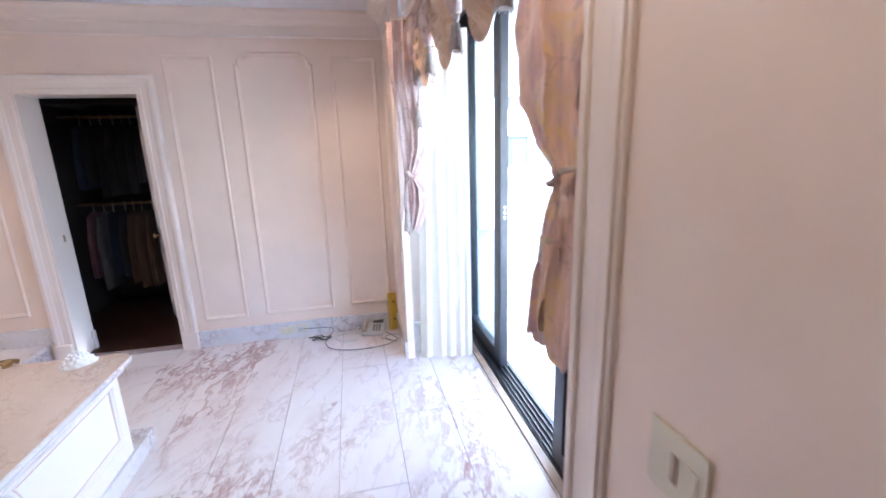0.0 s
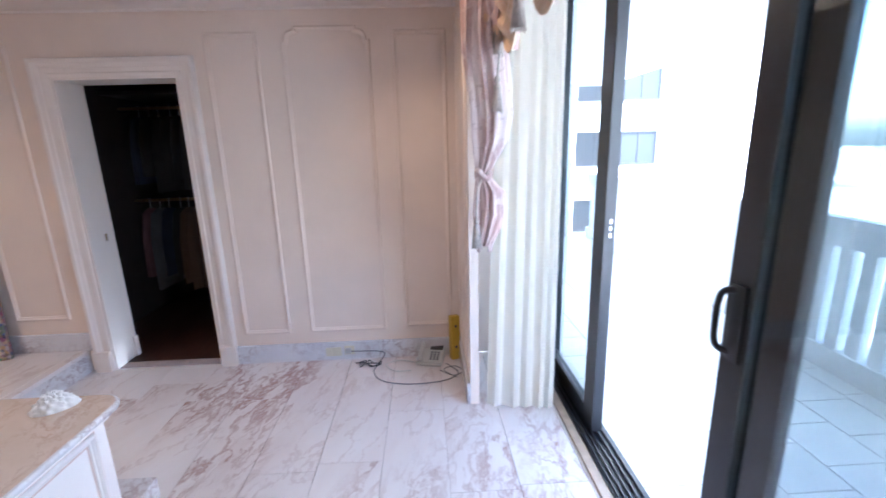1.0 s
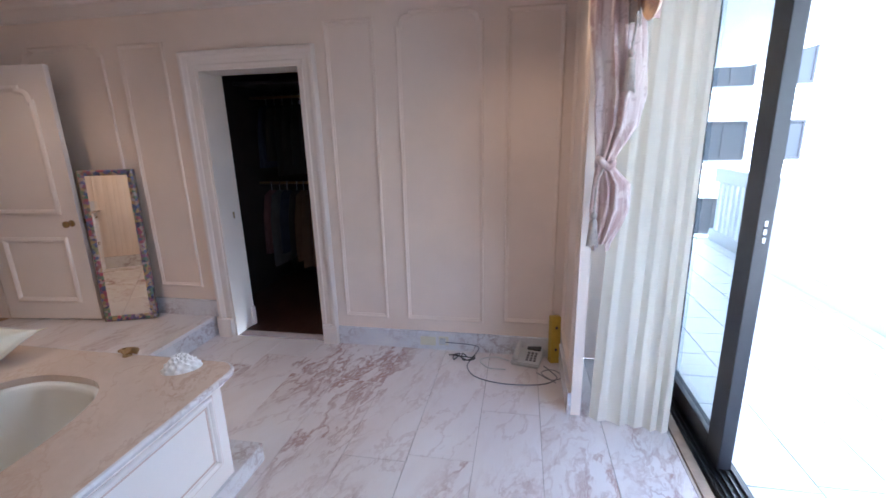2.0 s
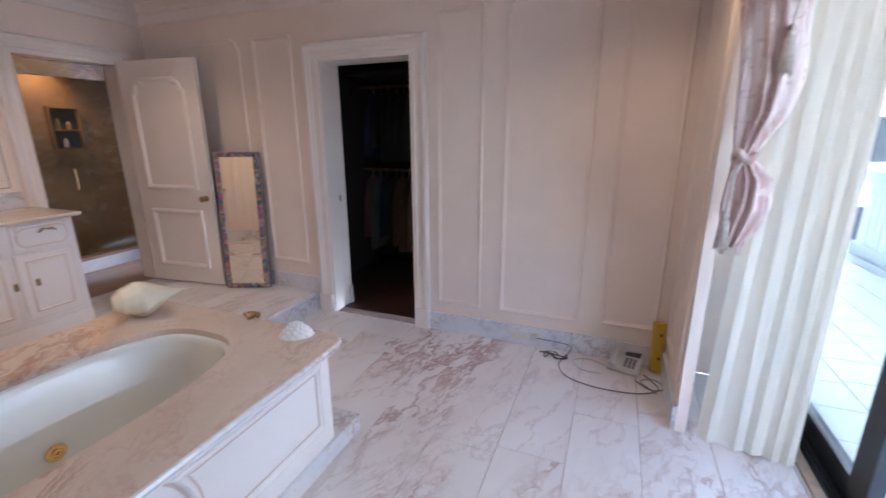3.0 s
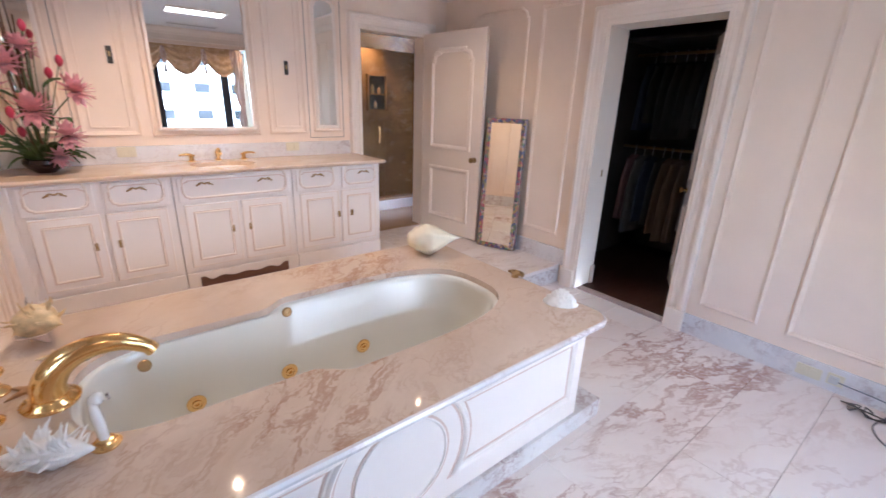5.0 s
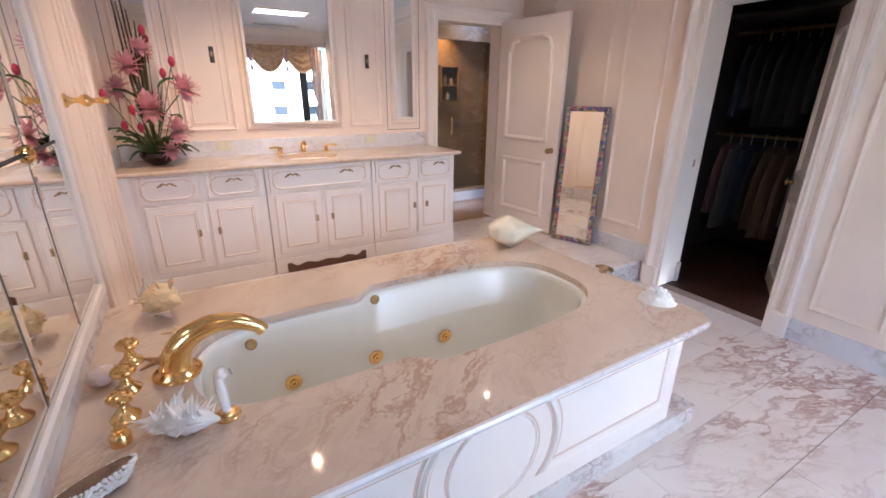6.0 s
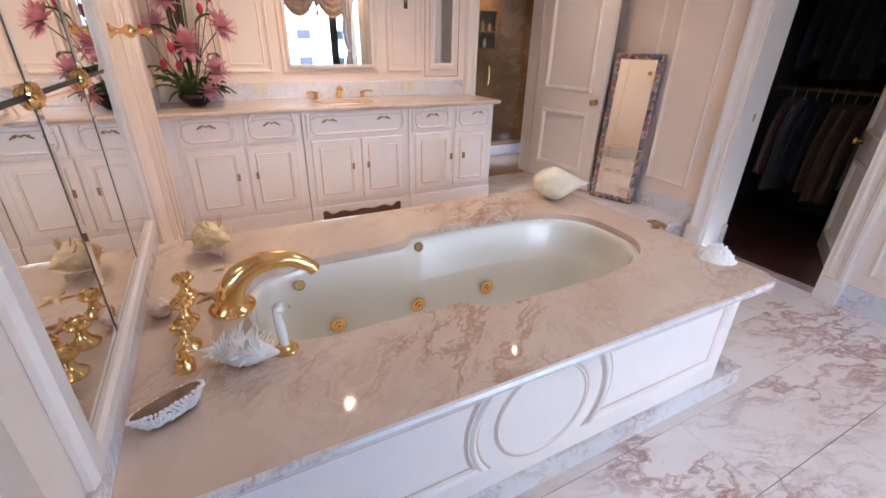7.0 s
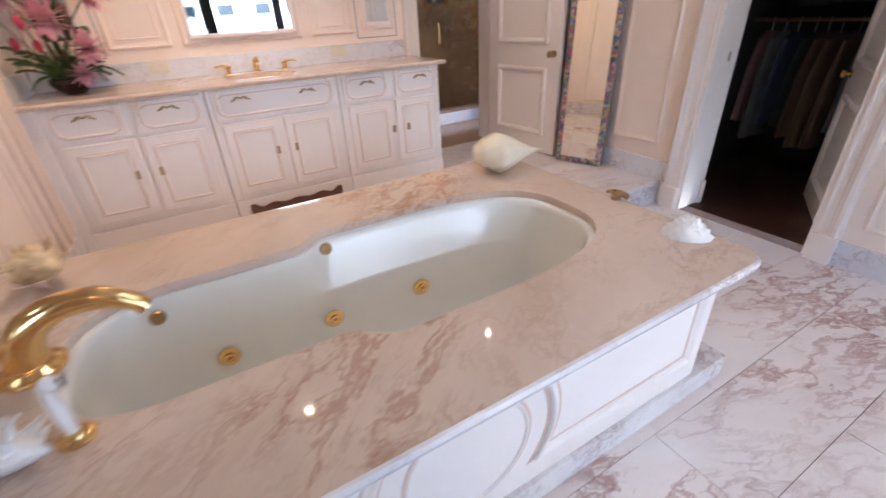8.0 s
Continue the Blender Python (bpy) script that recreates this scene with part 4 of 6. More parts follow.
for k in range(30):
    a = 2 * math.pi * k / 30
    bmesh.ops.create_icosphere(bm, subdivisions=1, radius=0.0055, matrix=Matrix.Translation((-1.69 + 0.066 * math.cos(a), 0.60 + 0.066 * math.sin(a), DT + 0.012)))
part("beading", bm, BRASS, spout, smooth=True)

VALVE = [(0, 0), (0.036, 0), (0.037, 0.006), (0.032, 0.012), (0.022, 0.020), (0.015, 0.034), (0.013, 0.050), (0.018, 0.056), (0.030, 0.060), (0.034, 0.068), (0.032, 0.076), (0.024, 0.080), (0.020, 0.078), (0.012, 0.084), (0, 0.085)]
first = None
for x, y in ((-1.835, 0.468), (-1.672, 0.470), (-1.535, 0.474)):
    if first is None:
        first = thing("tub_valve", (0, 0, 0), "polished brass valve handle with a rosette top", "faucet handle", "valve handles")
        part("handle", lathe(bmesh.new(), VALVE, 26), BRASS, first, smooth=True)
        bm = bmesh.new()
        for k in range(8):
            a = 2 * math.pi * k / 8
            bmesh.ops.create_icosphere(bm, subdivisions=1, radius=0.007, matrix=Matrix.Translation((0.022 * math.cos(a), 0.022 * math.sin(a), 0.079)))
        part("rosette", bm, BRASS, first, smooth=True)
        first.matrix_basis = Matrix.Translation((x, y, DT))
    else:
        copy_thing(first, Matrix.Translation((x, y, DT)))
div = thing("diverter_knob", (-1.435, 0.472, DT), "small polished brass diverter knob", "faucet handle")
part("barrel", lathe(bmesh.new(), [(0, 0), (0.024, 0), (0.024, 0.026), (0.020, 0.032), (0.010, 0.034), (0, 0.034)], 22, Matrix.Translation((-1.435, 0.472, DT))), BRASS, div, smooth=True)
part("cap", lathe(bmesh.new(), [(0, 0.034), (0.008, 0.034), (0.014, 0.042), (0.015, 0.050), (0.009, 0.058), (0, 0.060)], 18, Matrix.Translation((-1.435, 0.472, DT))), BRASS, div, smooth=True)

spray = thing("hand_shower", (-1.405, 0.715, DT), "white porcelain hand shower standing in a brass holder", "hand shower")
part("holder", lathe(bmesh.new(), [(0, 0), (0.032, 0), (0.034, 0.006), (0.028, 0.011), (0.022, 0.012), (0.020, 0.020), (0.014, 0.022), (0, 0.022)], 26, Matrix.Translation((-1.405, 0.715, DT))), BRASS, spray, smooth=True)
part("grip", tube(bmesh.new(), spline([(-1.405, 0.715, DT + 0.012), (-1.41, 0.712, DT + 0.06), (-1.418, 0.708, DT + 0.105), (-1.420, 0.712, DT + 0.128), (-1.412, 0.728, DT + 0.136)], 5), [0.011, 0.012, 0.0125, 0.013, 0.0135, 0.014, 0.014, 0.0135, 0.013, 0.012, 0.0115, 0.011, 0.0115, 0.012, 0.0135, 0.015, 0.016, 0.0165, 0.016, 0.014, 0.009], 16), PORCELAIN, spray, smooth=True)
part("rose", lathe(bmesh.new(), [(0, 0), (0.009, 0), (0.009, 0.006), (0, 0.006)], 14, Matrix.Translation((-1.408, 0.738, DT + 0.135)) @ Matrix.Rotation(radians(-75), 4, "X")), STEEL, spray)


# ---- shells on the deck ----
def whorl_shell(name, at, turn, length, girth, mat, label, spikes=0, spike_len=0.0, tail=0.5, seed=1, tip=0.12, lip_mat=None, knobs=0.0, spire=0.36, sweep=0.05):
    """A coiled sea shell lying along local x: pointed spire, swollen whorl, drawn-out tail; ridged and spined."""
    rnd = random.Random(seed)
    bm = bmesh.new()
    rings, seg = [], 36
    for i in range(29):
        t = i / 28
        x = (t - 0.4) * length
        if t < spire:
            r = girth * (tip + (1 - tip) * math.sin(math.pi / 2 * t / spire)) * (1 + 0.05 * math.sin(t * 60))
        else:
            u = (t - spire) / (1 - spire)
            r = girth * (math.cos(math.pi / 2 * u) ** (1.1 + 1.3 * tail) + 0.09 * (1 - u) + 0.015)
        row = []
        for k in range(seg):
            a = 2 * math.pi * k / seg
            ridge = 1 + 0.035 * math.cos(9 * a + 14 * t) + knobs * max(0, math.cos(7 * a + 1.0)) ** 3 * math.exp(-((t - 0.34) / 0.07) ** 2)
            if -2.4 < a - math.pi * 1.5 < -0.2 and t > 0.35:
                ridge *= 1.10
            row.append(bm.verts.new((x, r * ridge * math.cos(a), r * ridge * 0.86 * math.sin(a) + girth * 0.80)))
        rings.append(row)
    for a, b in zip(rings, rings[1:]):
        for k in range(seg):
            bm.faces.new((a[k], a[(k + 1) % seg], b[(k + 1) % seg], b[k]))
    bm.faces.new(rings[0])
    bm.faces.new(rings[-1])
    spines = bmesh.new()
    for s in range(spikes):
        t = rnd.uniform(0.12, 0.78)
        a = rnd.choice((0.3, 1.2, 2.1, 2.9)) + rnd.uniform(-0.25, 0.25)
        i = int(t * 28)
        v = rings[i][int(a / (2 * math.pi) * seg) % seg].co.copy()
        d = Vector((rnd.uniform(-0.35, 0.35), math.cos(a), math.sin(a))).normalized()
        ln = spike_len * rnd.uniform(0.6, 1.15) * (1 - abs(t - 0.4))
        tube(spines, spline([v - d * 0.004, v + d * ln * 0.55, v + d * ln + Vector((ln * sweep, 0, ln * 0.15))], 3), [0.0048, 0.0044, 0.004, 0.0034, 0.0027, 0.002, 0.0008], 6)
    low = min(v.co.z for v in bm.verts)
    bmesh.ops.translate(bm, vec=(0, 0, -low), verts=bm.verts[:])
    ob = thing(name, (0, 0, 0), label, "sea shell", "shells on the tub deck")
    part("shell", bm, mat, ob, smooth=True, auto=60)
    if spikes:
        for v in spines.verts:
            v.co.z = max(0.0005, v.co.z - low)
        tagged(part("spine_frill", spines, mat, ob, smooth=True), kind="stuff")
    else:
        spines.free()
    if lip_mat:
        bm = bmesh.new()
        rows = []
        for i in range(13):
            t = i / 12
            x = (-0.05 + 0.5 * t) * length
            wd = girth * 1.05 * math.sin(math.pi * min(1, 0.12 + 0.88 * t)) + 0.004
            rows.append([(x, -girth * 0.55 - wd * s * 0.9, girth * (0.25 + 0.85 * s) - low * 0 + 0.004 - 0.3 * girth * s * s) for s in (0, 0.3, 0.6, 0.85, 1.0)])
        b2 = sheet(rows, 0.004)
        lo2 = min(v.co.z for v in b2.verts)
        if lo2 < 0:
            bmesh.ops.translate(b2, vec=(0, 0, -lo2), verts=b2.verts[:])
        part("lip", b2, lip_mat, ob, "smooth flared pink lip", True)
    ob.matrix_basis = Matrix.Translation(at) @ Matrix.Rotation(radians(turn), 4, "Z")
    return ob


whorl_shell("whelk_shell", (-2.135, 2.30, DT), 64, 0.34, 0.092, SHELLCREAM, "large smooth cream whelk shell with a long pointed tail", tail=0.7, seed=3, tip=0.38, spire=0.27, knobs=0.05)
whorl_shell("conch_shell", (-2.165, 0.555, DT), 40, 0.20, 0.062, SHELLTAN, "tan and white conch with knobs and a flared lip", 22, 0.042, 0.4, 5, lip_mat=SHELLPINK, knobs=0.25)
whorl_shell("murex_shell", (-1.395, 0.610, DT), 243, 0.24, 0.038, SHELLWHITE, "bleached white murex shell covered with long spines", 64, 0.040, 1.3, 7, knobs=0.15, spire=0.40, sweep=-0.12)
whorl_shell("moon_shell", (-1.735, 0.405, DT), 200, 0.085, 0.036, SHELLPINK, "small round pink-brown shell", tail=0.3, seed=13, tip=0.5)


def abalone(at, turn):
    ob = thing("abalone_shell", (0, 0, 0), "open oval shell with brown lining and a white crusted rim", "sea shell", "shells on the tub deck")
    bm = bmesh.new()
    rows = []
    for i in range(9):
        f = i / 8
        z = 0.030 * (f ** 2.2)
        rows.append([(0.074 * f * math.cos(a) + 0.004, 0.040 * f * math.sin(a), z + 0.004) for a in [2 * math.pi * k / 32 for k in range(33)]])
    part("bowl", sheet(rows, 0.004), PEARL, ob, "glossy brown lining", True)
    bm = bmesh.new()
    rnd = random.Random(2)
    for ring in range(5):
        for k in range(46):
            a = 2 * math.pi * (k + 0.5 * (ring % 2)) / 46
            f = 1.06 - 0.085 * ring
            z = 0.031 - 0.0075 * ring
            bmesh.ops.create_icosphere(bm, subdivisions=1, radius=rnd.uniform(0.0035, 0.006), matrix=Matrix.Translation((0.074 * f * math.cos(a) + 0.004, 0.040 * f * math.sin(a), z + rnd.uniform(-0.002, 0.002))))
    part("crust", bm, SHELLWHITE, ob, "white knobbly crust", True)
    ob.matrix_basis = Matrix.Translation(at) @ Matrix.Rotation(radians(turn), 4, "Z") @ Matrix.Rotation(radians(-20), 4, "X")


abalone((-1.270, 0.445, DT + 0.010), 117)


def ruffled_shell(at, turn, wide, deep, high):
    """A low mound of frilled, overlapping shell leaves."""
    rnd = random.Random(6)
    ob = thing("ruffled_shell", (0, 0, 0), "white ruffled shell at the corner of the deck", "sea shell", "shells on the tub deck")
    bm = bmesh.new()
    rings = []
    for i in range(19):
        f = i / 18
        step = (f * 5) % 1.0
        row = []
        for k in range(64):
            a = 2 * math.pi * k / 64
            frill = 0.10 * step * math.sin(11 * a + 2.3 * int(f * 5)) + 0.05 * step * math.sin(19 * a + int(f * 5))
            rr = f * (1 + frill)
            z = high * (1 - f ** 1.7) + 0.011 * step * (1 + 0.8 * math.sin(11 * a + 2.3 * int(f * 5) + 1.2)) * (1 - 0.6 * f) + rnd.uniform(-0.0008, 0.0008)
            row.append(bm.verts.new((wide * rr * math.cos(a), deep * rr * math.sin(a), max(0.001, z))))
        rings.append(row)
    for p, q in zip(rings, rings[1:]):
        for k in range(64):
            bm.faces.new((p[k], p[(k + 1) % 64], q[(k + 1) % 64], q[k]))
    bm.faces.new(rings[-1][::-1])
    bmesh.ops.remove_doubles(bm, verts=rings[0], dist=0.001)
    part("shell", bm, SHELLWHITE, ob, smooth=True, auto=55)
    ob.matrix_basis = Matrix.Translation(at) @ Matrix.Rotation(radians(turn), 4, "Z")


ruffled_shell((-1.25, 2.385, DT), 35, 0.078, 0.055, 0.062)


def starfish(at, turn, r, mat):
    bm = bmesh.new()
    top = bm.verts.new((0, 0, 0.016))
    bot = bm.verts.new((0, 0, 0))
    ring, base = [], []
    for k in range(20):
        a = 2 * math.pi * k / 20
        f = (1.0, 0.60, 0.27, 0.60)[k % 4] * r
        h = (0.004, 0.010, 0.008, 0.010)[k % 4]
        off = 0.0 if k % 4 in (0, 2) else (0.22 if k % 4 == 1 else -0.22) * -0.9
        ring.append(bm.verts.new((f * math.cos(a + off), f * math.sin(a + off), h)))
        base.append(bm.verts.new((f * math.cos(a + off), f * math.sin(a + off), 0)))
    for k in range(20):
        j = (k + 1) % 20
        bm.faces.new((ring[k], ring[j], top))
        bm.faces.new((base[j], base[k], bot))
        bm.faces.new((base[k], base[j], ring[j], ring[k]))
    bmesh.ops.subdivide_edges(bm, edges=bm.edges[:], cuts=1, smooth=0.3)
    ob = part("starfish", bm, mat, smooth=True, auto=60)
    ob.matrix_basis = Matrix.Translation(at) @ Matrix.Rotation(radians(turn), 4, "Z")
    tagged(ob, "small dried starfish lying on the marble deck", "starfish", "starfish")


starfish((-1.80, 0.545, DT), 15, 0.062, STAR)
starfish((-1.985, 0.60, DT), 50, 0.055, SHELLTAN)
starfish((-1.90, 0.655, DT), 80, 0.034, SHELLCREAM)

drain = thing("brass_ornament", (-1.59, 2.465, DT), "small aged brass shell ornament on the deck", "ornament")
bm = bmesh.new()
for k in range(9):
    a = radians(-70 + 17.5 * k)
    tube(bm, [(-1.59, 2.44, DT + 0.008), (-1.59 + 0.03 * math.sin(a), 2.44 + 0.03 * math.cos(a), DT + 0.024), (-1.59 + 0.052 * math.sin(a), 2.44 + 0.052 * math.cos(a), DT + 0.014)], [0.004, 0.009, 0.008], 8)
part("fan", bm, BRASS_DULL, drain, smooth=True)
part("foot", lathe(bmesh.new(), [(0, 0), (0.02, 0), (0.018, 0.006), (0.008, 0.012), (0, 0.013)], 16, Matrix.Translation((-1.59, 2.45, DT))), BRASS_DULL, drain, smooth=True)


# ---- mirror wall over the tub ----
tubmirror = thing("tub_mirror", (-1.75, S, 0.72), "large framed mirror with brass rosettes above the tub deck", "mirror")
MX = (-2.345, -1.955, -1.505, -1.135)
MZ = (0.765, 1.325, 1.885, 2.44)
part("backing", cube(-2.36, -1.12, S + 0.001, S + 0.006, 0.755, 2.455), DARKBACK, tubmirror)
for i in range(3):
    for k in range(3):
        x0, x1, z0, z1 = MX[i] + 0.006, MX[i + 1] - 0.006, MZ[k] + 0.006, MZ[k + 1] - 0.006
        bm = bmesh.new()
        o = [bm.verts.new(p) for p in ((x0, S + 0.008, z0), (x1, S + 0.008, z0), (x1, S + 0.008, z1), (x0, S + 0.008, z1))]
        q = [bm.verts.new(p) for p in ((x0 + 0.02, S + 0.011, z0 + 0.02), (x1 - 0.02, S + 0.011, z0 + 0.02), (x1 - 0.02, S + 0.011, z1 - 0.02), (x0 + 0.02, S + 0.011, z1 - 0.02))]
        b = [bm.verts.new((v.co.x, S + 0.006, v.co.z)) for v in o]
        bm.faces.new(q)
        for j in range(4):
            l = (j + 1) % 4
            bm.faces.new((o[j], o[l], q[l], q[j]))
            bm.faces.new((b[j], b[l], o[l], o[j]))
        part("mirror_pane", bm, MIRROR, tubmirror)
for x in MX[1:3]:
    for z in MZ[1:3]:
        bm = lathe(bmesh.new(), [(0, 0), (0.026, 0), (0.027, 0.006), (0.020, 0.010), (0.012, 0.018), (0, 0.020)], 20, Matrix.Translation((x, S + 0.010, z)) @ Matrix.Rotation(radians(-90), 4, "X"))
        for k in range(6):
            a = radians(60 * k)
            bmesh.ops.create_icosphere(bm, subdivisions=1, radius=0.008, matrix=Matrix.Translation((x + 0.019 * math.cos(a), S + 0.018, z + 0.019 * math.sin(a))))
        part("rosette", bm, BRASS, tubmirror, "brass rosette", True)
bm = bmesh.new()
moulding(bm, [(MX[0], MZ[0]), (MX[3], MZ[0]), (MX[3], MZ[3]), (MX[0], MZ[3])], [(0.0, 0.0), (0.0, 0.016), (-0.010, 0.024), (-0.022, 0.018), (-0.046, 0.022), (-0.056, 0.012), (-0.056, 0.0)], on_south(S + 0.001))
part("frame", bm, TRIM, tubmirror, "stepped pale pink frame", True)
bm = cube(TX0 - 0.06, TX1 - 0.005, S + 0.001, S + 0.020, DT + 0.001, 0.708, 0.002)
structure("tub_splash", bm, SPLASH, "white marble splash strip behind the tub deck", "backsplash")

hook = thing("robe_hook", (-2.73, S, 1.455), "polished brass robe hook on the pink wall", "hook")
part("flange", lathe(bmesh.new(), [(0, 0), (0.030, 0), (0.030, 0.006), (0.020, 0.012), (0.012, 0.028), (0.010, 0.036), (0, 0.036)], 22, Matrix.Translation((-2.73, S, 1.455)) @ Matrix.Rotation(radians(-90), 4, "X")), BRASS, hook, smooth=True)
part("arm", lathe(bmesh.new(), [(0, 0.03), (0.010, 0.03), (0.012, 0.05), (0.024, 0.062), (0.027, 0.074), (0.022, 0.086), (0.012, 0.094), (0.010, 0.12), (0.016, 0.130), (0.018, 0.14), (0.012, 0.152), (0, 0.156)], 22, Matrix.Translation((-2.73, S, 1.455)) @ Matrix.Rotation(radians(-90), 4, "X")), BRASS, hook, smooth=True)


# ---- leaning mirror and flowers ----
lm = thing("leaning_mirror", (0, 0, 0), "tall narrow mirror in a painted mosaic frame leaning on the wall", "mirror")
LW, LH = 0.385, 1.225
part("mirror_pane", cube(-LW / 2 + 0.04, LW / 2 - 0.04, -0.006, 0.004, 0.045, LH - 0.04), MIRROR, lm)
bm = bmesh.new()
moulding(bm, rect(-LW / 2, LW / 2, 0, LH), [(0, -0.030), (0, 0.014), (0.008, 0.020), (0.040, 0.014), (0.044, 0.008), (0.044, -0.030)], lambda u, v, h: (u, -h, v))
part("frame", bm, MOSAIC, lm, "dark multicoloured mosaic frame")
part("back", cube(-LW / 2 + 0.01, LW / 2 - 0.01, 0.014, 0.024, 0.01, LH - 0.01), DARKWOOD, lm)
lm.matrix_basis = Matrix.Translation((-3.015, 3.775, STEP + 0.004)) @ Matrix.Rotation(radians(21), 4, "Z") @ Matrix.Rotation(radians(-3.0), 4, "X")

flowers = thing("flower_arrangement", (-3.86, 0.575, VT), "silk flower arrangement with pink blooms in a dark bowl", "flowers")
FX, FY = -3.86, 0.575
part("bowl", lathe(bmesh.new(), [(0, 0), (0.05, 0), (0.055, 0.006), (0.085, 0.03), (0.105, 0.06), (0.102, 0.082), (0.092, 0.086), (0.09, 0.07), (0, 0.066)], 30, Matrix.Translation((FX, FY, VT))), POT, flowers, "dark glossy bowl", True)


def blade(bm, root, tip, width, sag=0.0, bow=0.012):
    root, tip = Vector(root), Vector(tip)
    d = tip - root
    side = d.cross(Vector((0, 0, 1)))
    side = side.normalized() if side.length > 1e-4 else Vector((1, 0, 0))
    rows = []
    for i in range(6):
        t = i / 5
        p = root + d * t + Vector((0, 0, sag * 4 * t * (1 - t)))
        w = width * (math.sin(math.pi * (0.08 + 0.90 * t)) ** 0.8)
        rows.append([bm.verts.new(p - side * w), bm.verts.new(p + Vector((0, 0, -bow))), bm.verts.new(p + side * w)])
    for a, b in zip(rows, rows[1:]):
        for k in range(2):
            bm.faces.new((a[k], a[k + 1], b[k + 1], b[k]))


rnd = random.Random(21)
for k in range(46):
    a = rnd.uniform(0, 2 * math.pi)
    ln = rnd.uniform(0.14, 0.27)
    bm = bmesh.new()
    up = rnd.uniform(-0.02, 0.16)
    tx, ty = FX + ln * math.cos(a), FY + ln * math.sin(a)
    tx, ty = max(tx, W + 0.03), max(ty, S + 0.03)
    blade(bm, (FX + 0.04 * math.cos(a), FY + 0.04 * math.sin(a), VT + 0.075), (tx, ty, VT + 0.07 + up), rnd.uniform(0.008, 0.014), rnd.uniform(0.02, 0.07))
    part("leaf", bm, LEAF, flowers, smooth=True)


def bloom(at, face, r, seed):
    """A many-petalled flower head facing a direction."""
    rnd = random.Random(seed)
    m = Vector(face).to_track_quat("Z", "Y").to_matrix()
    bm = bmesh.new()
    for ring, (cnt, tilt, f) in enumerate(((12, 12, 1.0), (11, 32, 0.9), (9, 52, 0.72), (6, 72, 0.5))):
        for k in range(cnt):
            a = 2 * math.pi * (k + 0.5 * (ring % 2) + rnd.uniform(-0.15, 0.15)) / cnt
            t = radians(tilt + rnd.uniform(-8, 8))
            tip = Vector((math.cos(a) * math.cos(t), math.sin(a) * math.cos(t), math.sin(t))) * r * f
            blade(bm, Vector(at) + m @ Vector((math.cos(a) * 0.008, math.sin(a) * 0.008, 0)), Vector(at) + m @ tip, r * 0.18, 0.0, 0.004)
    part("bloom", bm, PETAL, flowers, "pink many-petalled bloom", True)


def stem(pts, r=0.004):
    part("stem", tube(bmesh.new(), spline(pts, 6), r, 7), LEAF, flowers, smooth=True)


BLOOMS = [((-3.73, 0.585, 1.393), (0.9, 0.2, 0.3), 0.125), ((-3.72, 0.72, 1.248), (0.8, 0.6, 0.1), 0.105), ((-3.80, 0.80, 1.508), (0.7, 0.6, 0.4), 0.115), ((-3.80, 0.52, 1.648), (0.8, -0.1, 0.5), 0.10), ((-3.84, 0.44, 1.508), (0.8, -0.4, 0.4), 0.09), ((-3.72, 0.66, 1.128), (0.9, 0.3, -0.1), 0.075), ((-3.82, 0.60, 1.748), (0.7, 0.1, 0.7), 0.085)]
for i, (at, face, r) in enumerate(BLOOMS):
    stem([(FX, FY, VT + 0.06), (FX + (at[0] - FX) * 0.3, FY + (at[1] - FY) * 0.3, VT + (at[2] - VT) * 0.6), at])
    bloom(at, face, r, i)
BUDS = [((-3.70, 0.44, 1.283), 0), ((-3.66, 0.50, 1.378), 0), ((-3.78, 0.70, 1.598), 0), ((-3.84, 0.63, 1.848), 0), ((-3.70, 0.37, 1.468), 0), ((-3.76, 0.76, 1.668), 0), ((-3.74, 0.52, 1.268), 0)]
for at, _ in BUDS:
    stem([(FX, FY, VT + 0.06), (FX + (at[0] - FX) * 0.4, FY + (at[1] - FY) * 0.5, VT + (at[2] - VT) * 0.55), at], 0.003)
    part("bud", lathe(bmesh.new(), [(0, -0.03), (0.010, -0.025), (0.019, -0.005), (0.020, 0.012), (0.013, 0.030), (0, 0.042)], 12, Matrix.Translation(at) @ Matrix.Rotation(radians(18), 4, "Y")), BUD, flowers, "closed red bud", True)
for root, tip in (((FX, FY - 0.02, VT + 0.07), (-3.93, 0.50, 2.068)), ((FX, FY + 0.02, VT + 0.07), (-3.90, 0.545, 2.028)), ((FX - 0.02, FY, VT + 0.07), (-3.86, 0.60, 1.908))):
    part("twig", tube(bmesh.new(), spline([root, ((root[0] + tip[0]) / 2 + 0.015, (root[1] + tip[1]) / 2 - 0.012, (root[2] + tip[2]) / 2), tip], 6), [0.009, 0.009, 0.009, 0.0085, 0.008, 0.008, 0.0075, 0.007, 0.007, 0.006, 0.006, 0.005, 0.004], 8), TWIG, flowers, smooth=True)
for at, d in (((-3.74, 0.42, 1.258), (0.10, -0.06, 0.02)), ((-3.80, 0.52, 1.468), (0.06, -0.10, 0.04)), ((-3.78, 0.70, 1.348), (0.08, 0.06, -0.02)), ((-3.80, 0.66, 1.528), (0.05, 0.09, 0.05))):
    bm = bmesh.new()
    blade(bm, at, Vector(at) + Vector(d), 0.026, 0.015)
    stem([(FX, FY, VT + 0.06), (FX + 0.05, (FY + at[1]) / 2, (VT + at[2]) / 2), at], 0.003)
    part("leaf", bm, LEAF, flowers, smooth=True)


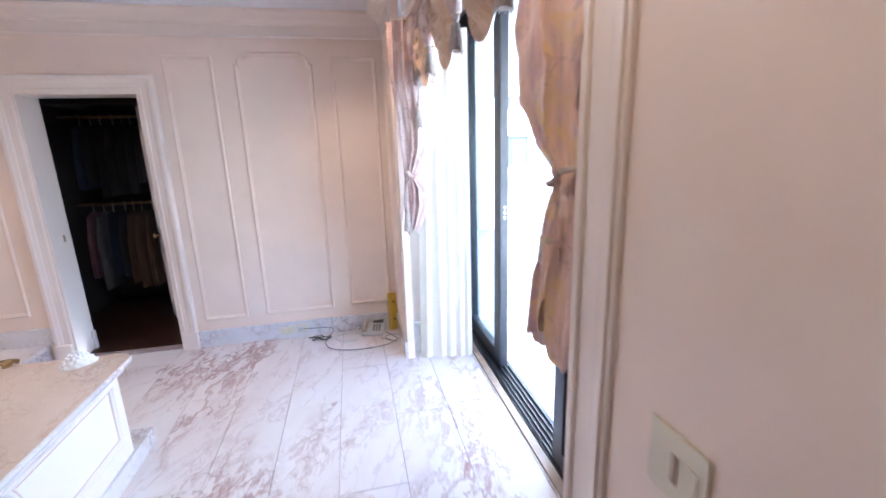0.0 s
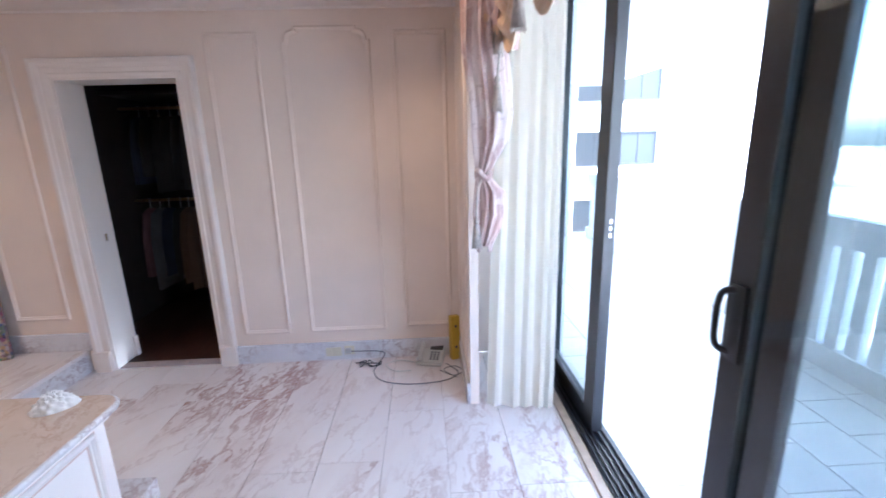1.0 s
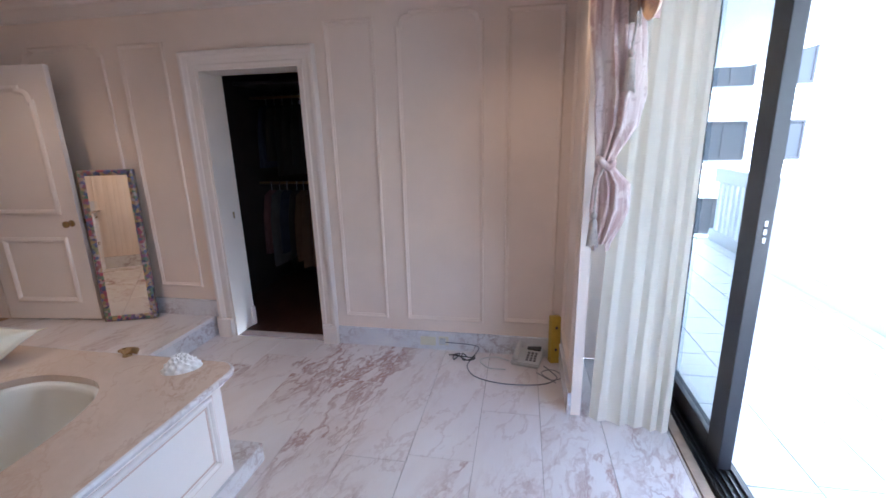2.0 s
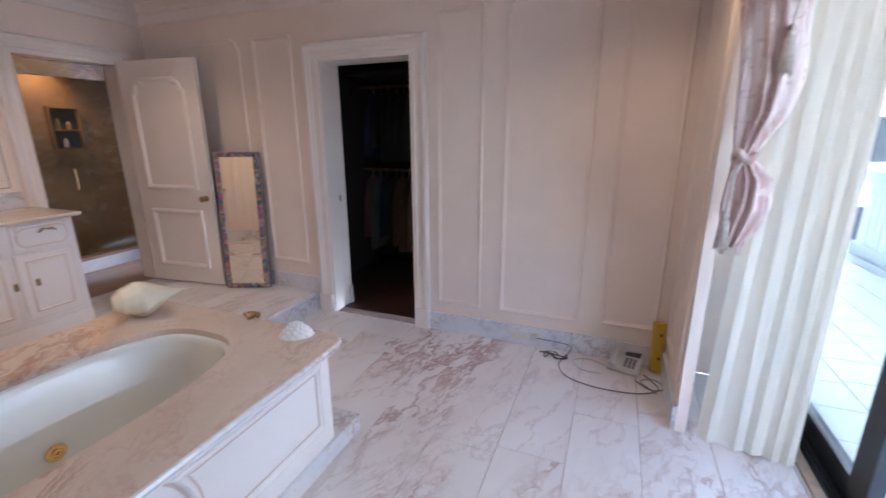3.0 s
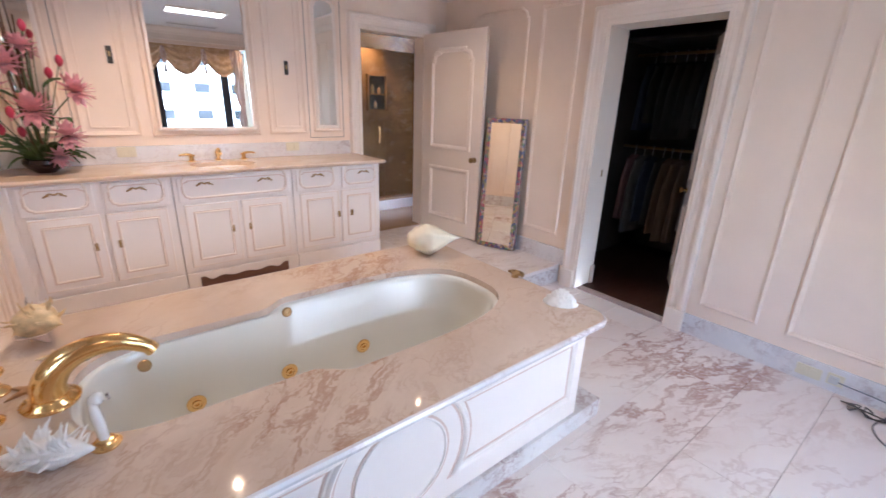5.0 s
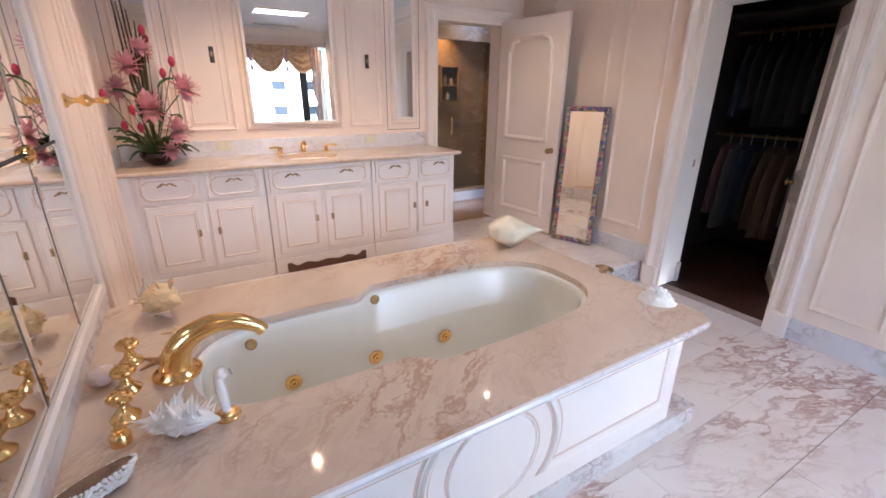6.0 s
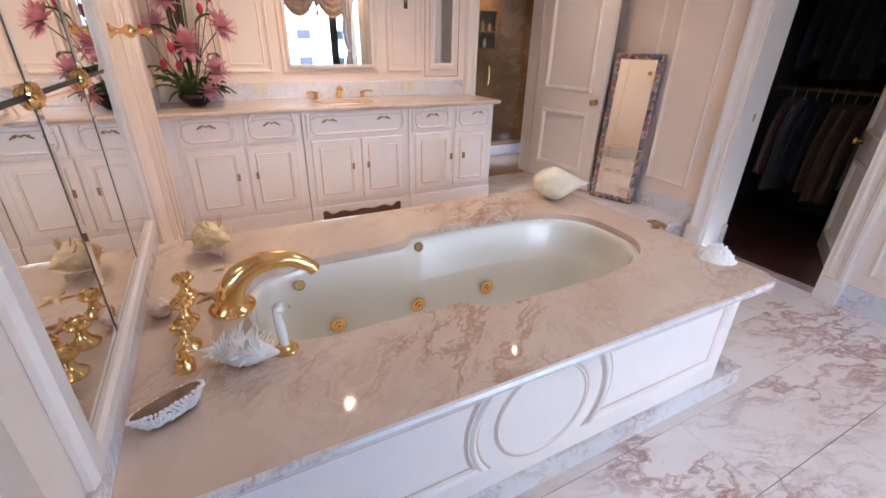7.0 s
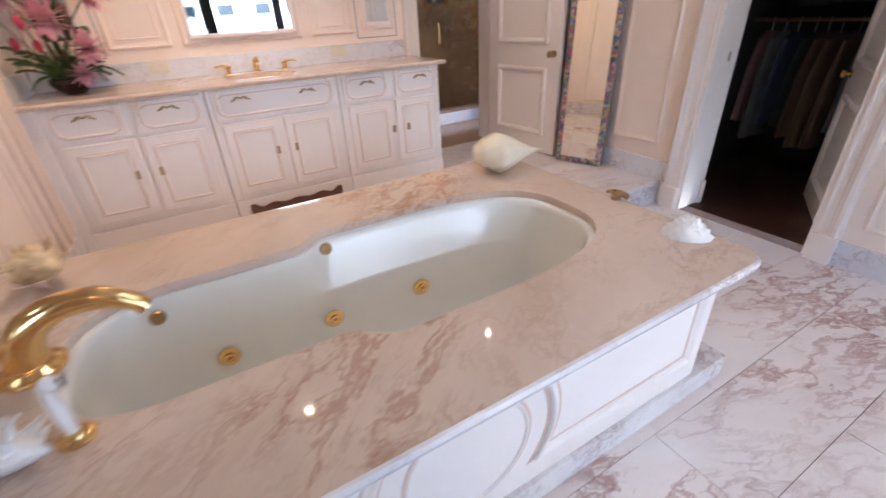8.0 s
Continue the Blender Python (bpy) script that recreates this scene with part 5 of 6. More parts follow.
# ---- telephone corner ----
phone = thing("telephone", (0.225, 3.86, 0), "grey desk telephone standing on the marble floor beside the wall", "telephone")
pm = Matrix.Translation((0.225, 3.86, 0.0)) @ Matrix.Rotation(radians(-12), 4, "Z")
bm = bmesh.new()
v = [bm.verts.new(p) for p in ((-0.10, -0.11, 0.001), (0.10, -0.11, 0.001), (0.10, 0.11, 0.001), (-0.10, 0.11, 0.001), (-0.10, -0.11, 0.03), (0.10, -0.11, 0.03), (0.10, 0.11, 0.075), (-0.10, 0.11, 0.075))]
for q in ((0, 3, 2, 1), (4, 5, 6, 7), (0, 1, 5, 4), (1, 2, 6, 5), (2, 3, 7, 6), (3, 0, 4, 7)):
    bm.faces.new([v[i] for i in q])
bmesh.ops.bevel(bm, geom=bm.edges[:], offset=0.008, segments=3, affect="EDGES")
bmesh.ops.transform(bm, matrix=pm, verts=bm.verts[:])
base_ = part("base", bm, PHONE, phone, smooth=True)
tilt = Matrix.Rotation(math.atan2(0.045, 0.22), 4, "X")
bm = bmesh.new()
box(bm, -0.012, 0.085, 0.045, 0.095, 0.0, 0.010, 0.002, pm @ Matrix.Translation((0, 0, 0.053)) @ tilt)
part("display", bm, PHONEDARK, base_, "dark display")
for i in range(4):
    for k in range(3):
        bm = bmesh.new()
        box(bm, 0.0 + 0.026 * k, 0.018 + 0.026 * k, -0.075 + 0.026 * i, -0.060 + 0.026 * i, 0.0, 0.008, 0.002, pm @ Matrix.Translation((0, 0, 0.052)) @ tilt)
        part("key", bm, CABLE, base_)
bm = bmesh.new()
tube(bm, spline([(-0.068, -0.105, 0.045), (-0.068, -0.09, 0.068), (-0.068, 0, 0.088), (-0.068, 0.09, 0.108), (-0.068, 0.11, 0.085)], 5), [0.020, 0.022, 0.024, 0.024, 0.022] + [0.016] * 11 + [0.022, 0.024, 0.024, 0.022, 0.020], 14)
bmesh.ops.transform(bm, matrix=pm, verts=bm.verts[:])
part("handset", bm, PHONE, phone, "grey handset on its cradle", True)

cord = thing("telephone_cable", (0.035, 3.625, 0), "thin grey cables lying coiled on the marble floor", "cable")
part("cable", tube(bmesh.new(), spline([(0.335, 3.755, 0.02), (0.375, 3.725, 0.006), (0.415, 3.625, 0.006), (0.295, 3.535, 0.006), (0.055, 3.515, 0.006), (-0.125, 3.575, 0.006), (-0.195, 3.695, 0.006), (-0.185, 3.805, 0.006), (-0.145, 3.925, 0.05), (-0.410, 3.895, 0.085)], 8), 0.004, 7), CABLE, cord, smooth=True)
part("cable", tube(bmesh.new(), spline([(0.075, 3.675, 0.02), (-0.045, 3.705, 0.006), (-0.115, 3.805, 0.006), (-0.015, 3.865, 0.006), (0.095, 3.825, 0.006)], 8), 0.005, 7), PHONE, cord, smooth=True)
part("cable", tube(bmesh.new(), spline([(0.285, 3.685, 0.006), (0.375, 3.605, 0.006), (0.455, 3.645, 0.012), (0.395, 3.725, 0.012), (0.315, 3.675, 0.012), (0.405, 3.565, 0.010)], 8), 0.003, 7), CABLE, cord, smooth=True)
bm = bmesh.new()
rnd = random.Random(8)
tangle = [(-0.25 + rnd.uniform(-0.10, 0.10), 3.815 + rnd.uniform(-0.05, 0.05), 0.008 + rnd.uniform(0, 0.03)) for _ in range(16)]
part("cable", tube(bm, spline(tangle, 5), 0.004, 6), PHONEDARK, cord, "dark tangled flex", True)
part("plug", cube(-0.432, -0.388, 3.89, 3.916, 0.065, 0.105, 0.004), PHONE, cord)

post = thing("yellow_stand", (0.395, 3.865, 0), "yellow plastic upright tool case leaning in the corner", "tool case")
bm = bmesh.new()
box(bm, -0.035, 0.035, -0.03, 0.03, 0.0, 0.34, 0.008, Matrix.Translation((0.410, 3.860, 0.002)) @ Matrix.Rotation(radians(-8), 4, "X") @ Matrix.Rotation(radians(20), 4, "Z"))
part("case", bm, YELLOW, post, smooth=True)
for z in (0.10, 0.26):
    bm = lathe(bmesh.new(), [(0, 0), (0.010, 0), (0.010, 0.003), (0, 0.003)], 12, Matrix.Translation((0.410, 3.860, 0.002)) @ Matrix.Rotation(radians(-8), 4, "X") @ Matrix.Rotation(radians(20), 4, "Z") @ Matrix.Translation((0, -0.0305, z)) @ Matrix.Rotation(radians(90), 4, "X"))
    part("stud", bm, PHONEDARK, post)


# ---- sliding door ----
slider = thing("sliding_door", (GX, 2.2, 0), "black aluminium sliding glass door standing open to the balcony", "sliding door", kind="structure")
HZ = 2.57
part("sill_track", cube(1.035, 1.20, 0.87, 3.82, -0.02, 0.018, 0.002), BLACK, slider)
for x in (1.050, 1.075, 1.105, 1.135, 1.165):
    part("track_rib", cube(x, x + 0.006, 0.88, 3.81, 0.018, 0.032), BLACK, slider)
part("head", cube(1.035, 1.20, 0.87, 3.82, HZ, HZ + 0.03), BLACK, slider)
part("jamb", cube(1.035, 1.20, 3.76, 3.82, 0.018, HZ, 0.003), BLACK, slider)
part("jamb", cube(1.035, 1.20, 0.872, 0.93, 0.018, HZ, 0.003), BLACK, slider)


def sash(x0, x1, y0, y1, wide0, wide1, label):
    ob = part("sash", cube(x0, x1, y0, y0 + wide0, 0.034, HZ - 0.002, 0.003), BLACK, slider, label)
    part("stile", cube(x0, x1, y1 - wide1, y1, 0.034, HZ - 0.002, 0.003), BLACK, ob)
    part("rail", cube(x0, x1, y0 + wide0, y1 - wide1, 0.034, 0.125, 0.003), BLACK, ob)
    part("rail", cube(x0, x1, y0 + wide0, y1 - wide1, HZ - 0.08, HZ - 0.002, 0.003), BLACK, ob)
    xm = (x0 + x1) / 2
    pane = part("pane", cube(xm - 0.003, xm + 0.003, y0 + wide0 - 0.004, y1 - wide1 + 0.004, 0.121, HZ - 0.076), GLASS, ob, "clear glass")
    pane.visible_shadow = False
    return ob


fixed = sash(1.100, 1.158, 2.88, 3.758, 0.135, 0.06, "fixed black-framed glass sash")
moving = sash(1.050, 1.092, 0.96, 1.925, 0.06, 0.10, "sliding sash pushed open")
sash(1.112, 1.152, 0.932, 1.94, 0.05, 0.175, "fixed black-framed glass sash")
part("latch_strike", cube(1.125, 1.139, 2.8785, 2.8810, 1.13, 1.24, 0.0006), BLACK, fixed)
for z in (1.15, 1.185, 1.22):
    part("latch_slot", cube(1.127, 1.137, 2.8765, 2.8790, z - 0.011, z + 0.011, 0.0006), STEEL, fixed)
bm = tube(bmesh.new(), spline([(1.050, 1.88, 1.03), (1.030, 1.905, 1.035), (1.016, 1.908, 1.06), (1.014, 1.909, 1.12), (1.016, 1.908, 1.18), (1.030, 1.905, 1.205), (1.050, 1.88, 1.21)], 5), 0.010, 10)
box(bm, 1.040, 1.050, 1.845, 1.90, 1.01, 1.23, 0.004)
part("handle", bm, BLACK, moving, "black pull handle", True)
structure("door_sill", cube(0.985, 1.035, 0.87, 3.82, -0.02, 0.014, 0.003), SILLWOOD, "worn tan stone sill strip beside the track", "sill")


# ---- curtains ----
def hanging(name, x0, x1, y0, y1, z0, z1, folds, depth, mat, label, pinch=None, seed=0, flare=1.0, thick=0.004, anchor=0.5):
    """A pleated curtain between two points; pinch is (height, share of the width, side)."""
    rnd = random.Random(seed)
    n = folds * 10 + 1
    levels = 30
    ph = [rnd.uniform(-0.5, 0.5) for _ in range(folds + 1)]
    d = Vector((x1 - x0, y1 - y0, 0))
    nrm = Vector((-d.y, d.x, 0)).normalized()
    rows = []
    for i in range(levels + 1):
        t = i / levels
        z = z1 + (z0 - z1) * t
        row = []
        for k in range(n):
            s = k / (n - 1)
            squeeze = 1.0
            if pinch:
                pz, share, anchor = pinch
                q = math.exp(-((z - pz) / 0.20) ** 2)
                squeeze = 1 - (1 - share) * q
            widen = 1 + (flare - 1) * t
            p = anchor + (s - anchor) * squeeze * widen
            warp = s + 0.045 * math.sin(5.1 * s + seed) + 0.02 * math.sin(17 * s + 2 * t + seed)
            ang = 2 * math.pi * folds * warp + 0.5 * math.sin(2.2 * t + 3 * s)
            amp = depth * (0.45 + 0.75 * t) * (0.7 + 0.3 * squeeze) * (1 + 0.3 * math.sin(3 * s * folds + seed))
            q = Vector((x0, y0, z)) + d * p + nrm * (amp * math.sin(ang)) + d.normalized() * (0.4 * amp * math.sin(2 * ang + 0.6))
            row.append((q.x, q.y, q.z))
        rows.append(row)
    ob = thing(name, (x0, y0, z0), label, "curtain")
    part("cloth", sheet(rows, thick), mat, ob, smooth=True, auto=80)
    return ob


def tassel(at, length, parent, r=0.018):
    bm = lathe(bmesh.new(), [(0, 0), (0.008, 0), (0.014, -0.012), (0.014, -0.022), (0.008, -0.032), (r * 0.8, -0.045), (r, -length), (0, -length)], 16, Matrix.Translation(at))
    rnd = random.Random(int(at[2] * 1000))
    for k in range(18):
        a = 2 * math.pi * k / 18
        tube(bm, [(at[0] + r * 0.6 * math.cos(a), at[1] + r * 0.6 * math.sin(a), at[2] - 0.04), (at[0] + r * 1.15 * math.cos(a), at[1] + r * 1.15 * math.sin(a), at[2] - length - rnd.uniform(0, 0.012))], 0.003, 5)
    part("tassel", bm, TASSEL, parent, "pale thread tassel", True)


hanging("sheer_curtain", 0.64, 0.96, 3.20, 3.15, 0.012, 2.40, 5, 0.014, SHEER, "long cream voile curtain drawn to the opening's end", seed=2, flare=1.25, thick=0.0015, anchor=0.98)


def gathered(rows, crumple=0.0):
    """A closed bundle of cloth: rows of (height, x, y, half width, half depth, folds' phase)."""
    out = []
    for z, x, y, w, d, ph in rows:
        out.append([(x + d * math.cos(a) * (1 + 0.20 * math.sin(7 * a + ph) + 0.10 * math.sin(13 * a - ph) + crumple * (math.sin(4 * a + 19 * z) + 0.6 * math.sin(11 * a - 31 * z))), y + w * math.sin(a) * (1 + 0.17 * math.sin(9 * a + ph) + 0.09 * math.cos(14 * a + ph) + crumple * (math.sin(3 * a - 23 * z) + 0.5 * math.cos(8 * a + 37 * z))), z - 0.03 * math.sin(3 * a + ph) * (1 if z == rows[-1][0] else 0)) for a in [2 * math.pi * k / 72 for k in range(73)]])
    return sheet(out, 0.003)


def between(keys, n):
    """Rows eased between key rows."""
    out = []
    for a, b in zip(keys, keys[1:]):
        for k in range(n):
            t = k / n
            t = t * t * (3 - 2 * t)
            out.append(tuple(p + (q - p) * t for p, q in zip(a, b)))
    return out + [keys[-1]]


left = thing("silk_curtain", (0.555, 3.07, 1.08), "pink and cream striped silk drape knotted at its end", "curtain", "silk drapes")
part("cloth", gathered(between([(2.40, 0.540, 3.06, 0.055, 0.098, 0.0), (2.05, 0.535, 3.06, 0.055, 0.092, 0.4), (1.75, 0.565, 3.05, 0.055, 0.090, 0.9), (1.62, 0.560, 3.05, 0.05, 0.076, 1.2), (1.45, 0.520, 3.06, 0.026, 0.026, 1.6)], 6)), SILK_PALE, left, smooth=True, auto=75)
part("tail", gathered(between([(1.455, 0.520, 3.06, 0.024, 0.024, 0.2), (1.36, 0.555, 3.05, 0.045, 0.068, 0.8), (1.25, 0.560, 3.05, 0.05, 0.074, 1.5), (1.15, 0.540, 3.05, 0.045, 0.050, 2.2), (1.08, 0.520, 3.05, 0.035, 0.036, 2.6)], 5)), SILK_PALE, left, "gathered striped tail", True, 75)
part("knot", tube(bmesh.new(), spline([(0.500, 3.085, 1.44), (0.495, 3.03, 1.475), (0.530, 3.02, 1.44), (0.555, 3.04, 1.46), (0.540, 3.09, 1.45), (0.500, 3.085, 1.44)], 6), 0.017, 10), SILK_PALE, left, smooth=True)
part("cord", tube(bmesh.new(), spline([(0.520, 3.02, 1.45), (0.490, 3.005, 1.38), (0.482, 3.0, 1.24)], 5), 0.006, 7), TASSEL, left, smooth=True)
tassel((0.482, 3.0, 1.24), 0.15, left, 0.022)
part("cord", tube(bmesh.new(), spline([(0.575, 2.99, 2.25), (0.595, 2.985, 2.05), (0.585, 2.985, 1.92)], 5), 0.005, 7), TASSEL, left, smooth=True)
tassel((0.585, 2.985, 1.92), 0.16, left, 0.022)

right_drape = thing("silk_curtain", (0.56, 0.955, 1.22), "rose and gold silk drape tied back with a cord", "curtain", "silk drapes")
part("cloth", gathered(between([(2.400, 0.585, 1.010, 0.141, 0.048, 0.0), (2.120, 0.580, 1.004, 0.134, 0.060, 0.5), (1.880, 0.575, 0.995, 0.120, 0.072, 1.1), (1.730, 0.565, 0.985, 0.104, 0.062, 1.5), (1.645, 0.565, 0.951, 0.072, 0.048, 1.8), (1.604, 0.565, 0.930, 0.042, 0.036, 1.9), (1.573, 0.565, 0.923, 0.032, 0.034, 2.0)], 7), 0.13), SILK, right_drape, smooth=True, auto=75)
part("tail", gathered(between([(1.581, 0.565, 0.923, 0.031, 0.032, 0.3), (1.494, 0.565, 0.930, 0.047, 0.040, 0.9), (1.367, 0.565, 0.951, 0.067, 0.046, 1.4), (1.272, 0.565, 0.961, 0.080, 0.048, 1.8), (1.193, 0.565, 0.954, 0.077, 0.044, 2.0)], 8), 0.13), SILK, right_drape, "hanging lower end", True, 75)
part("flap", sheet([[(0.520 + 0.014 * math.sin(9 * u + 6 * v) - 0.012 * v, 0.930 + 0.055 * v + (0.055 + 0.02 * v) * (u - 0.5), 1.44 - 0.20 * v - 0.04 * u * v) for u in [i / 16 for i in range(17)]] for v in [i / 14 for i in range(15)]], 0.003), SILK, right_drape, "pointed lined flap hanging over the tail", True, 75)
part("cord", tube(bmesh.new(), spline([(0.514, 0.886, 1.592), (0.518, 0.923, 1.573), (0.531, 0.967, 1.561), (0.582, 0.970, 1.561), (0.612, 0.936, 1.565), (0.599, 0.892, 1.581), (0.548, 0.877, 1.596), (0.514, 0.886, 1.592)], 6), 0.006, 9), TASSEL, right_drape, "twisted tie-back cord", True)
part("lining", gathered(between([(1.455, 0.530, 0.948, 0.015, 0.018, 0.0), (1.410, 0.530, 0.952, 0.018, 0.020, 1.0)], 4)), SHEER, right_drape, "pale lining showing at the hem", True, 75)

valance = thing("swag_valance", (0.66, 2.1, 2.44), "gathered gold silk swag valance over the sliding door", "valance")
part("pelmet", cube(0.60, 0.72, 0.90, 3.13, 2.40, 2.438, 0.004), GOLDSILK, valance)
for a, b in ((0.95, 1.40), (1.40, 1.97), (1.97, 2.55), (2.55, 3.12)):
    rows = []
    for i in range(19):
        t = i / 18
        row = []
        for k in range(33):
            s = k / 32
            u = a + (b - a) * s
            drop = 0.14 + 0.30 * (1 - (2 * s - 1) ** 2) ** 0.85
            z = 2.435 - drop * t
            puff = 0.045 * math.sin(math.pi * t) + 0.014 * math.sin(t * 26 + 3 * (2 * s - 1) ** 2) * (0.4 + (1 - (2 * s - 1) ** 2))
            row.append((0.625 - puff, u, z))
        rows.append(row)
    sw = part("swag", sheet(rows, 0.004), GOLDSILK, valance, smooth=True, auto=80)
part("end_jabot", gathered(between([(2.43, 0.62, 3.06, 0.075, 0.075, 0.0), (2.32, 0.61, 3.05, 0.095, 0.095, 0.7), (2.18, 0.61, 3.05, 0.085, 0.085, 1.3), (2.07, 0.62, 3.05, 0.05, 0.06, 2.0)], 5)), SILK, valance, "bunched rose silk end", True, 75)
for y in (1.40, 1.97, 2.55, 3.0):
    tube_pts = spline([(0.60, y, 2.40), (0.57, y, 2.28), (0.59, y + 0.01, 2.16)], 4)
    part("jabot", tube(bmesh.new(), tube_pts, [0.02, 0.03, 0.036, 0.04, 0.042, 0.04, 0.038, 0.034, 0.026], 12), SILK_PALE, valance, smooth=True)
    tassel((0.59, y + 0.01, 2.16), 0.14, valance, 0.025)


# ---- ceiling fittings ----
def downlight(x, y, watts):
    ob = thing("downlight", (x, y, TOP), "small round recessed ceiling downlight, lit", "ceiling light", "downlights")
    part("trim_ring", lathe(bmesh.new(), [(0.040, 0.0), (0.062, 0.0), (0.064, -0.004), (0.050, -0.007), (0.040, -0.004)], 28, Matrix.Translation((x, y, TOP - 0.001))), CAB, ob, smooth=True)
    part("bulb", lathe(bmesh.new(), [(0, -0.003), (0.009, -0.003), (0.011, -0.001), (0, -0.001)], 22, Matrix.Translation((x, y, TOP))), BULB, ob, "glowing lamp face")
    lamp("downlight_lamp", "SPOT", (x, y, TOP - 0.02), (x, y, 0), watts, WARM, cone=120, soft=0.006)


# the last one is unseen, added by symmetry to brighten the entry's wall
for x, y, watts in ((-3.14, 1.25, 5.0), (-3.11, 2.94, 1.6), (0.18, 3.10, 1.5), (0.18, 0.62, 1.0)):
    downlight(x, y, watts)
fixture = thing("ceiling_light", (-0.97, 2.2, TOP), "rectangular ceiling light with a bright diffuser", "ceiling light")
bm = bmesh.new()
moulding(bm, [(-1.15, 1.85), (-0.79, 1.85), (-0.79, 2.58), (-1.15, 2.58)], [(0, 0), (0, 0.02), (0.02, 0.024), (0.03, 0.012), (0.03, 0)], lambda u, v, h: (u, v, TOP - 0.0005 - h))
part("frame", bm, CAB, fixture)
part("diffuser", cube(-1.121, -0.819, 1.879, 2.551, TOP - 0.012, TOP - 0.002), PANEL_GLOW, fixture, "bright white diffuser")
vent = thing("ceiling_vent", (0.1, 2.4, TOP), "narrow slotted air vent in the ceiling", "vent")
bm = bmesh.new()
moulding(bm, [(0.05, 2.0), (0.17, 2.0), (0.17, 2.7), (0.05, 2.7)], [(0, 0), (0, 0.006), (0.014, 0.008), (0.016, 0)], lambda u, v, h: (u, v, TOP - 0.0005 - h))
part("frame", bm, CEIL, vent)
for k in range(4):
    part("slat", cube(0.072 + 0.02 * k, 0.084 + 0.02 * k, 2.016, 2.684, TOP - 0.007, TOP - 0.002), CONCRETE, vent)


# ---- balcony and the view ----
balcony = structure("balcony_floor", cube(1.20, 3.3, -3.0, 8.3, -0.25, -0.036), CONCRETE, "pale tiled balcony floor", "balcony")
structure("balcony_ceiling", cube(1.20, 3.35, -3.0, 8.4, 2.50, 2.72), WHITEWASH, "white underside of the balcony above", "ceiling")
structure("balcony_wall", cube(0.9, 1.20, N + NT, 8.3, -0.25, 2.5), WHITEWASH, "white rendered outer wall beside the balcony", "wall")
structure("balcony_end_wall", cube(1.2, 2.75, 8.15, 8.35, -0.25, 2.5), WHITEWASH, "white rendered end wall of the balcony", "wall")
balustrade = structure("balustrade", cube(3.02, 3.14, -3.0, 8.15, 0.86, 1.06, 0.01), WHITEWASH, "white balcony balustrade with broad upright slats", "balustrade")
part("bottom_rail", cube(3.03, 3.13, -3.0, 8.15, -0.03, 0.14, 0.006), WHITEWASH, balustrade)
for k in range(72):
    y = -2.9 + k * 0.155
    if y < 8.1:
        part("slat", cube(3.045, 3.115, y, y + 0.095, 0.14, 0.86, 0.006), WHITEWASH, balustrade)

wing = thing("apartment_wing", (9, 19, -30), "white rendered apartment wing with dark framed windows", "building")
part("wall", cube(3.6, 15, 18.0, 30, -45, 16), WHITEWASH, wing)
for z in (-4.6, -1.95, 0.70, 3.15, 5.9):
    for x in (6.30, 8.05):
        f = part("window", cube(x, x + 1.33, 17.95, 18.0, z, z + 1.15), WINDOWDARK, wing)
        bm = bmesh.new()
        moulding(bm, rect(x, x + 1.33, z, z + 1.15), [(0, 0), (0, 0.06), (-0.08, 0.06), (-0.08, 0)], on_north(17.95))
        box(bm, x + 0.64, x + 0.70, 17.9, 17.95, z, z + 1.15)
        part("frame", bm, BLACK, f)
block = thing("apartment_block", (58, 12, -45), "tall pale apartment block across the way with rows of windows", "building")
part("wall", cube(52, 66, -14, 34, -45, 30), WHITEWASH, block)
for z in range(-12, 28, 3):
    for y in range(-13, 33, 4):
        part("window", cube(51.9, 52.0, y + 0.5, y + 2.1, z + 0.9, z + 1.9), WINDOWDARK, block)
structure("ground", cube(-900, 1600, -900, 1800, -45.5, -45), LAND, "hazy built-up land far below", "ground")
rnd = random.Random(12)
